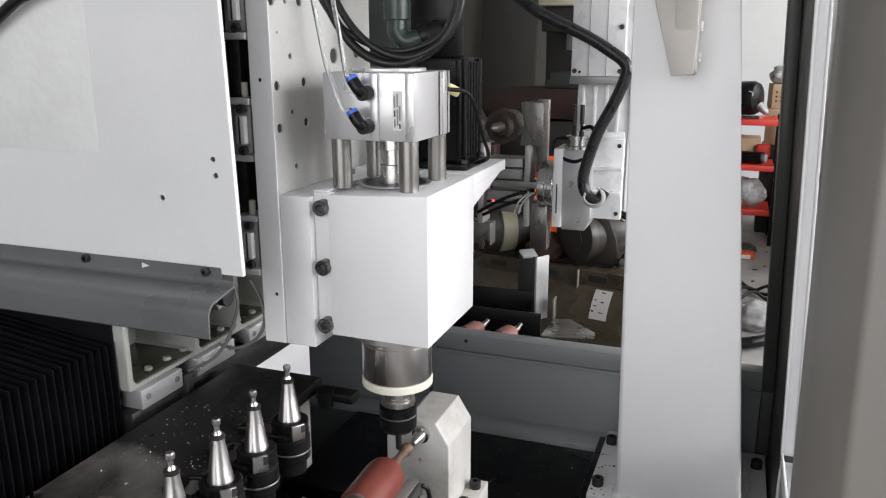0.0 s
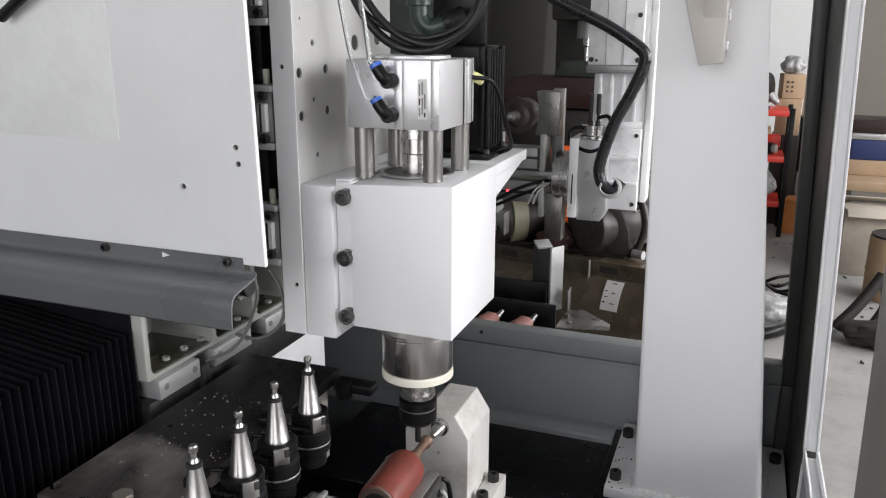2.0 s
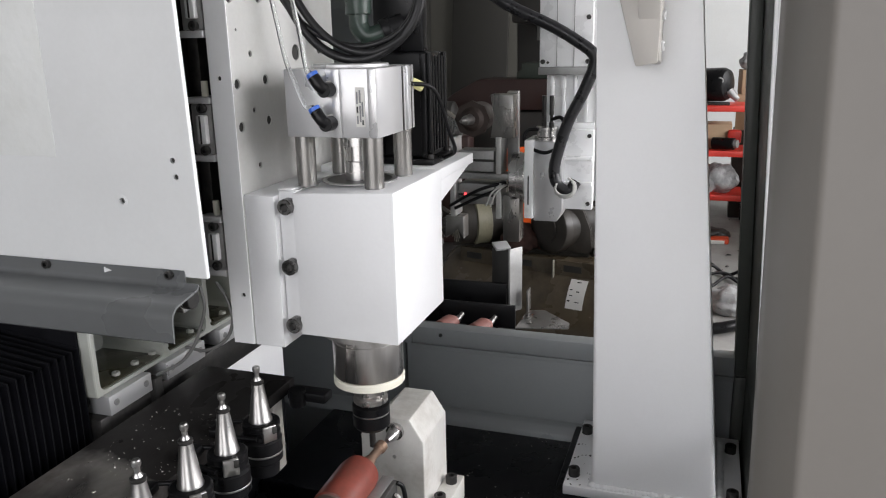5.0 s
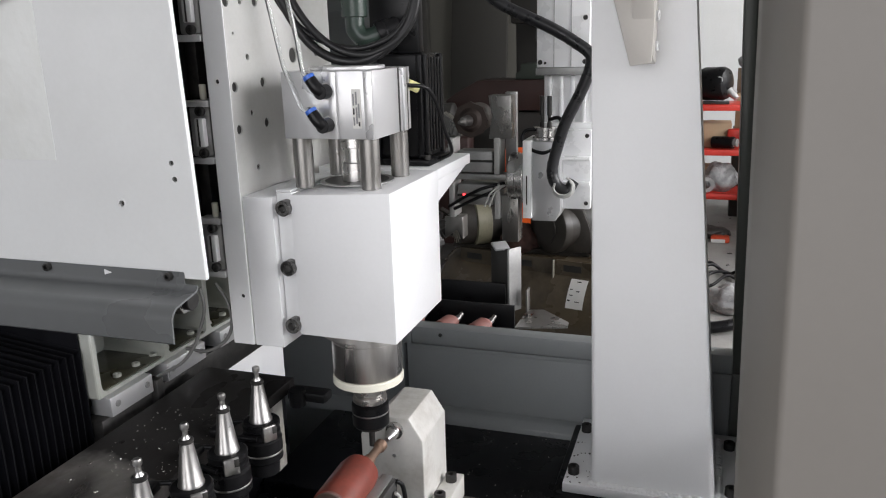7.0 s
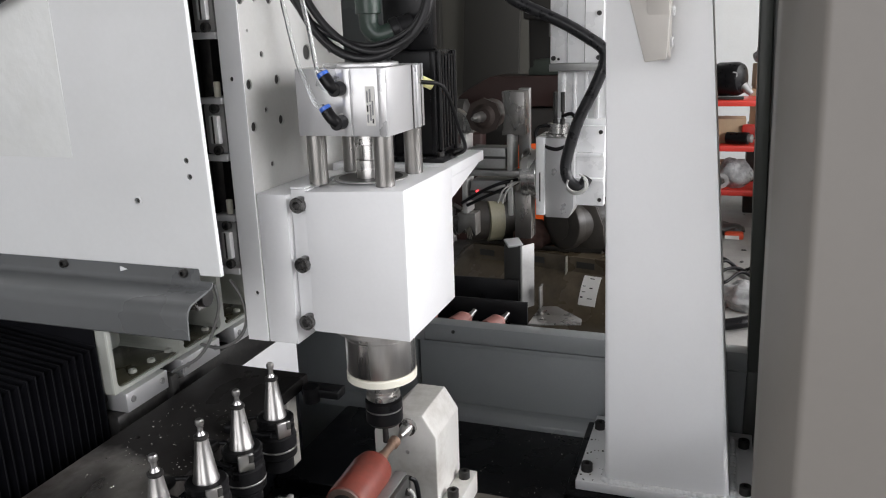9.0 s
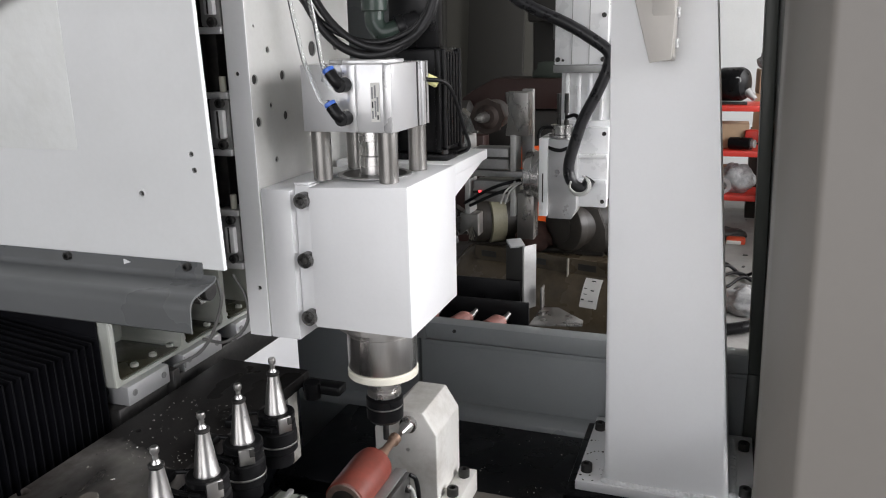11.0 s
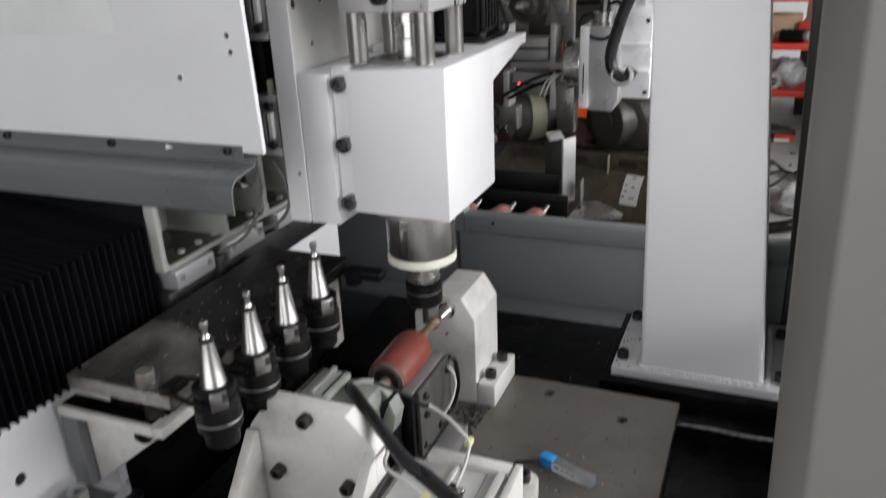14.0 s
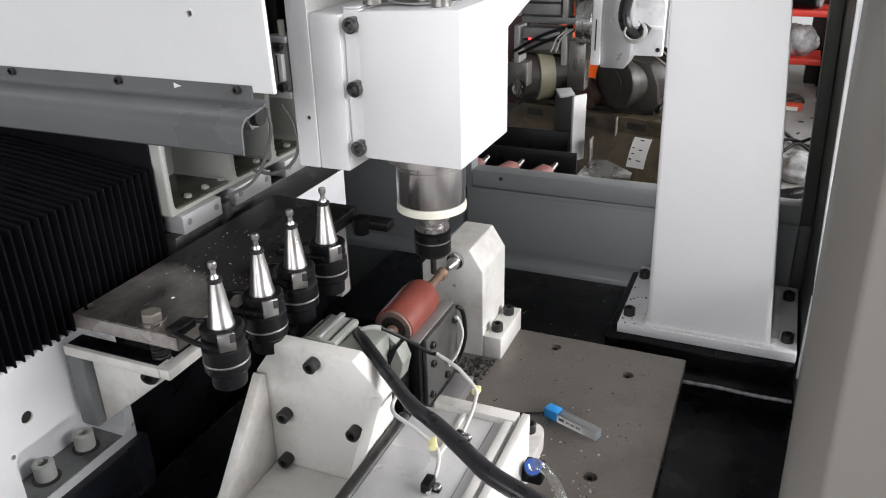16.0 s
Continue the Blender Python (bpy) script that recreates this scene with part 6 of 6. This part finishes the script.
def arch(x0, x1, y, z0, z1, w, t=0.02):
    return tube([(x0, y, z0), (x0 + 0.012, y, (z0 + z1) / 2), (x0 + 0.02, y, z1 - 0.05), (x0 + 0.06, y, z1), ((x0 + x1) / 2, y, z1 + 0.005), (x1 - 0.06, y, z1), (x1 - 0.02, y, z1 - 0.05), (x1 - 0.012, y, (z0 + z1) / 2), (x1, y, z0)], w, 8, 6)


part("front_frame", arch(-0.950, -0.715, 3.60, 0.0, 0.935, 0.020), ORANGE, stool)
part("rear_frame", arch(-0.950, -0.715, 3.80, 0.0, 0.935, 0.020), ORANGE, stool)
part("seat", box(-0.945, -0.720, 3.60, 3.80, 0.925, 0.955, 0.010, 3), ORANGE, stool)
part("apron", box(-0.935, -0.755, 3.60, 3.612, 0.60, 0.72, 0.004), ORANGE, stool)

# old milling machine in the dark
mill = thing("milling_machine", (-1.05, 4.8, 0), "dark red old milling machine with a long table", "milling machine")
part("table", prism([(-1.50, 1.07), (-0.62, 1.07), (-0.62, 1.245), (-1.30, 1.245), (-1.44, 1.17), (-1.50, 1.13)], "y", 4.55, 4.85, 0.008), MAROON, mill)
part("saddle", box(-1.35, -0.70, 4.60, 5.1, 0.80, 1.058, 0.01), DARKMACHINE, mill)
part("knee", box(-1.30, -0.72, 4.62, 5.2, 0.0, 0.80, 0.02), MAROON, mill)
part("upright", prism([(4.95, 0.0), (5.5, 0.0), (5.5, 2.5), (4.9, 2.5), (4.95, 1.2)], "x", -1.16, -0.62, 0.02), DARKMACHINE, mill)
part("head", box(-1.10, -0.72, 4.55, 4.95, 1.56, 1.70, 0.015), DARKMACHINE, mill)
part("head_cap", box(-1.11, -0.86, 4.50, 4.95, 1.70, 2.1, 0.015), mat("cream_enamel", (0.42, 0.40, 0.31), 0.45, var=0.1, scale=8), mill, "cream enamel head cover")
part("quill", rod((-0.93, 4.75, 1.46), (-0.93, 4.75, 1.56), 0.06, 20), ALUDARK, mill)
part("cutter", lathe([(0.012, 0), (0.012, 0.10), (0.022, 0.11), (0.022, 0.16)], (-0.93, 4.75, 1.31), (-0.93, 4.75, 1.6), 16), STEEL, mill)
part("vice", prism([(-1.08, 1.246), (-0.80, 1.246), (-0.80, 1.28), (-0.84, 1.31), (-0.84, 1.335), (-1.05, 1.335), (-1.05, 1.30), (-1.08, 1.28)], "y", 4.60, 4.80, 0.006), GREENIRON, mill, "green machine vice")
part("lower_guard", box(-1.85, -0.66, 4.45, 4.55, 0.70, 0.76, 0.01), MAROON, mill)
part("oil_tray", box(-1.85, -0.70, 4.5, 5.0, 0.40, 0.70, 0.02), DARKMACHINE, mill)
part("button", rod((-0.665, 4.55, 1.075), (-0.665, 4.53, 1.075), 0.018, 16), FAUCET, mill)
motor = thing("old_motor", (-1.55, 4.45, 0.95), "dark dusty electric motor beside the milling machine", "motor")
part("casing", lathe([(0.06, 0), (0.10, 0.01), (0.10, 0.26), (0.06, 0.28)], (-1.66, 4.38, 1.03), (-1.36, 4.40, 1.03), 24), DARKMACHINE, motor)
part("cover", box(-1.66, -1.50, 4.30, 4.34, 0.97, 1.09, 0.012), MOTORGREY, motor)
part("stand", box(-1.72, -1.30, 4.34, 4.46, 0.0, 0.935, 0.01), MAROON, motor)
heap = thing("scrap_heap", (-1.35, 3.9, 0), "dark pile of metal scrap on the floor", "scrap")
rnd = random.Random(21)
for k in range(26):
    p = Vector((rnd.uniform(-1.75, -1.1), rnd.uniform(4.0, 4.4), rnd.uniform(0.15, 0.62)))
    d = Vector((rnd.uniform(-1, 1), rnd.uniform(-0.5, 0.5), rnd.uniform(-0.25, 0.35))) * rnd.uniform(0.1, 0.3)
    part("scrap_bar", rod(p, p + d, rnd.uniform(0.012, 0.045), 10), (DARKSTEEL, PUMP, MOTORGREY, ALUDARK)[k % 4], heap)
part("scrap_crate", box(-1.8, -1.05, 4.02, 4.42, 0.0, 0.30, 0.01), DARKMACHINE, heap)
for k in range(3):
    pts = [(-1.62 + 0.1 * k, 4.6 - 0.5 * k, 0.01)] + [(-1.5 + 0.25 * math.sin(j * 1.3 + k), 3.55 + 0.28 * math.cos(j * 1.1 + 2 * k), 0.012) for j in range(7)]
    solo("floor_cable", tube(pts, 0.008, 8), BLACK, pts[0], "black cable looping on the concrete floor", "cable", "cables on the floor")

# ---------------- shelf and clutter seen beside the column ----------------
SY = 6.3
shelf = thing("steel_shelf", (0.15, SY, 0), "red and black steel storage shelf with clutter", "shelf")
for z in (0.950, 0.612, 0.272):
    part("board", box(-0.45, 0.285, SY, SY + 0.40, z - 0.044, z, 0.004), REDSHELF, shelf, "red steel shelf board")
for x in (-0.45, 0.29):
    for y in (SY - 0.004, SY + 0.37):
        part("upright", box(x, x + 0.035, y, y + 0.035, 0.0, 0.965, 0.003), BLACK, shelf, "black steel upright")


def carton(x0, x1, y0, y1, z0, z1, material, label, turn=0):
    m = Matrix.Translation(((x0 + x1) / 2, (y0 + y1) / 2, 0)) @ pose(0, 0, 0, 0, 0, turn) @ Matrix.Translation((-(x0 + x1) / 2, -(y0 + y1) / 2, 0))
    t = thing("carton", ((x0 + x1) / 2, (y0 + y1) / 2, z0), label, "carton")
    part("box", box(x0, x1, y0, y1, z0, z1, 0.006, m=m), material, t)
    part("tape", box((x0 + x1) / 2 - 0.02, (x0 + x1) / 2 + 0.02, y0 - 0.001, y1, z1, z1 + 0.0012, 0, m=m), CARD, t)
    return t


c1 = carton(0.225, 0.385, SY + 0.45, SY + 0.68, 1.005, 1.19, CARD, "brown cardboard carton with dark dots on a stack", 6)
for i in range(2):
    for j in range(3):
        part("dot", rod((0.270 + 0.035 * i, SY + 0.452, 1.06 + 0.035 * j), (0.270 + 0.035 * i, SY + 0.440, 1.06 + 0.035 * j), 0.008, 10), INK, c1)
carton(0.215, 0.395, SY + 0.45, SY + 0.70, 0.72, 1.004, CARD, "brown cardboard carton in a stack beside the shelf", -3)
carton(0.205, 0.400, SY + 0.45, SY + 0.70, 0.0, 0.719, PUMP, "tall dark dirty carton at the foot of a stack")
carton(0.41, 0.62, SY + 0.5, SY + 0.8, 0.86, 1.19, CARD, "brown cardboard carton with a white slip on a stack", -4)
carton(0.41, 0.60, SY + 0.5, SY + 0.8, 0.43, 0.855, PUMP, "dark dirty crate in a stack", 3)
carton(0.41, 0.66, SY + 0.45, SY + 0.85, 0.0, 0.425, ALUDARK, "grey plastic crate at the foot of a stack")
carton(0.335, 0.56, SY + 0.13, SY + 0.36, 0.0, 0.26, CARDORANGE, "orange printed carton on the floor", -14)
carton(-0.10, 0.18, SY + 0.12, SY + 0.36, 0.613, 0.80, CARD, "brown carton on the middle shelf")
carton(-0.14, 0.10, SY + 0.15, SY + 0.36, 0.273, 0.457, CARD, "brown carton on the low shelf")


def lump(x, y, z, sx, sy, sz, material, name, label, category, seed):
    bm = bmesh.new()
    bmesh.ops.create_icosphere(bm, subdivisions=4, radius=1)
    for v in bm.verts:
        k = 1 + 0.28 * noise.noise(v.co * 1.7 + Vector((seed, 0, 0))) + 0.10 * noise.noise(v.co * 6 + Vector((0, seed, 0)))
        v.co = Vector((v.co.x * sx, v.co.y * sy, max(v.co.z, -0.92) * sz)) * k
    bm.transform(Matrix.Translation((x, y, z + sz * 0.85)))
    return solo(name, smooth(bm, 60), material, (x, y, z), label, category)


lump(0.30, SY + 0.56, 1.191, 0.085, 0.08, 0.075, BAG, "plastic_bag", "crumpled clear plastic bag on the carton", "bag", 2)
lump(0.12, SY + 0.15, 0.272, 0.13, 0.1, 0.12, BAG, "plastic_bag", "clear plastic bag of parts on the low shelf", "bag", 5)
can = thing("spray_gun_pot", (0.02, SY + 0.15, 0.950), "black round pot on the top shelf", "pot")
part("pot", lathe([(0.05, 0), (0.11, 0.02), (0.125, 0.06), (0.125, 0.20), (0.11, 0.23), (0.05, 0.25)], (-0.08, SY + 0.17, 1.094), (0.17, SY + 0.05, 1.105), 32), BLACK, can)
part("nozzle", lathe([(0.014, 0), (0.024, 0.004), (0.024, 0.014)], (0.07, SY - 0.005, 1.135), (0.06, SY - 0.2, 1.15), 20), FAUCET, can)
part("cradle", box(-0.04, 0.15, SY + 0.06, SY + 0.18, 0.951, 0.968, 0.004), DARKMACHINE, can)
part("spout", lathe([(0.035, 0), (0.02, 0.09)], (0.14, SY + 0.06, 1.053), (0.21, SY + 0.03, 0.985), 16), FAUCET, can)
gun = thing("power_tool", (0.14, SY + 0.06, 0.612), "red and black hand tool on the middle shelf", "tool")
part("body", rod((0.05, SY + 0.10, 0.66), (0.20, SY + 0.03, 0.665), 0.045, 18), BLACK, gun)
part("grip", box(0.15, 0.25, SY + 0.08, SY + 0.16, 0.66, 0.76, 0.015), REDSHELF, gun)
part("nose", rod((0.20, SY + 0.03, 0.665), (0.225, SY + 0.02, 0.666), 0.032, 18), FAUCET, gun)
reel = thing("valve_part", (0.0, SY + 0.02, 0.272), "grey cast valve on the low shelf", "valve")
part("ring", lathe([(0.03, 0), (0.06, 0), (0.06, 0.04), (0.03, 0.04), (0.03, 0)], (0.02, SY + 0.08, 0.334), (0.02, SY, 0.334), 24, cap=False), FAUCET, reel)
part("body", rod((0.03, SY + 0.12, 0.320), (0.12, SY + 0.12, 0.320), 0.045, 16), FAUCET, reel)
bottle = thing("paint_tube", (0.15, 5.9, 0), "red and white plastic tube lying on the floor", "tube")
part("sleeve", box(0.07, 0.20, 5.84, 5.93, 0.0, 0.045, 0.012, m=None), REDORANGE, bottle)
part("label", box(0.072, 0.17, 5.833, 5.8395, 0.004, 0.030, 0.001), LABELW, bottle, "white paper label")
lump(0.05, 6.0, 0.0, 0.16, 0.1, 0.05, DARKMACHINE, "rag", "dark rag on the floor below the shelf", "rag", 9)
for k in range(4):
    pts = [(-0.2 + 0.55 * j / 6, 4.75 + 0.10 * k + 0.10 * math.sin(j * 1.7 + k), 0.015 + 0.03 * (1 + math.sin(j * 2.1 + k))) for j in range(7)]
    solo("floor_cable", tube(pts, 0.010, 8), BLACK, pts[0], "tangled black cable on the dusty floor", "cable", "cables on the floor")
lump(0.19, 4.35, 0.0, 0.13, 0.11, 0.08, BAG, "plastic_sack", "crumpled clear plastic sack on the floor", "sack", 13)
solo("rubber_hose", tube([(-0.15, 4.02, 0.02), (0.05, 3.98, 0.03), (0.2, 4.02, 0.05), (0.3, 4.2, 0.03)], 0.03, 12), BLACK, (0.1, 4.0, 0), "thick black rubber hose on the floor", "hose")
lump(-0.645, 2.86, 0.694, 0.075, 0.05, 0.058, RAGRED, "rag", "oily red-brown rag on the compressor deck", "rag", 23)
# things beyond the side opening
bench = thing("work_bench", (1.2, 6.2, 0), "cluttered work bench with a pale cardboard-covered top", "bench")
part("top", box(0.61, 1.75, 5.75, 6.5, 0.488, 0.548, 0.004), CARD, bench)
for x in (0.67, 1.7):
    for y in (5.80, 6.45):
        part("leg", box(x - 0.025, x + 0.025, y - 0.025, y + 0.025, 0.0, 0.487, 0.003), DARKMACHINE, bench)
NAVY = mat("navy_crate", (0.02, 0.035, 0.12), 0.5)
for x0, z0, z1, mt, lb in ((0.67, 0.549, 0.654, CARD, "flattened brown cardboard on the bench"), (0.69, 0.656, 0.791, NAVY, "navy blue plastic crate on the bench"), (0.68, 0.793, 0.837, FAUCET, "grey metal tray of parts on a crate"), (0.67, 0.839, 0.926, MAROON, "dark red tool tray on a crate")):
    carton(x0, x0 + 0.55, 6.05, 6.42, z0, z1, mt, lb)
open_box = thing("open_carton", (0.72, 5.55, 0), "open pale cardboard carton with folded flaps on the floor", "carton")
part("box", box(0.63, 0.97, 5.42, 5.70, 0.0, 0.428, 0.006), CARDPALE, open_box)
for y0, a in ((5.42, 24), (5.70, -30)):
    part("flap", box(0.64, 0.96, -0.09, 0.0, -0.003, 0.003, 0.001, m=Matrix.Translation((0, y0, 0.432)) @ pose(0, 0, 0, a, 0, 0)), CARDPALE, open_box)
drum = thing("oil_drum", (0.80, 4.9, 0), "worn brown drum standing on the floor", "drum")
part("shell", lathe([(0.15, 0), (0.155, 0.01), (0.155, 0.16), (0.160, 0.17), (0.155, 0.18), (0.155, 0.36), (0.15, 0.37)], (0.88, 5.0, 0.0), (0.88, 5.0, 1), 32), CARD, drum)
part("lid", lathe([(0.148, 0), (0.148, 0.012)], (0.88, 5.0, 0.3705), (0.88, 5.0, 1), 32), DARKMACHINE, drum)
chairb = thing("metal_trestle", (0.66, 4.5, 0), "dark bent metal frame leaning on the floor", "frame")
part("rail", tube([(0.52, 4.3, 0.02), (0.62, 4.35, 0.14), (0.72, 4.4, 0.30)], 0.03, 8), DARKMACHINE, chairb)
part("rail", tube([(0.70, 4.4, 0.02), (0.75, 4.42, 0.14), (0.72, 4.4, 0.30)], 0.022, 8), DARKMACHINE, chairb)
lump(0.74, 4.15, 0.0, 0.22, 0.12, 0.07, PUMP, "scrap_pile", "dark oily scrap pile on the floor", "scrap", 17)
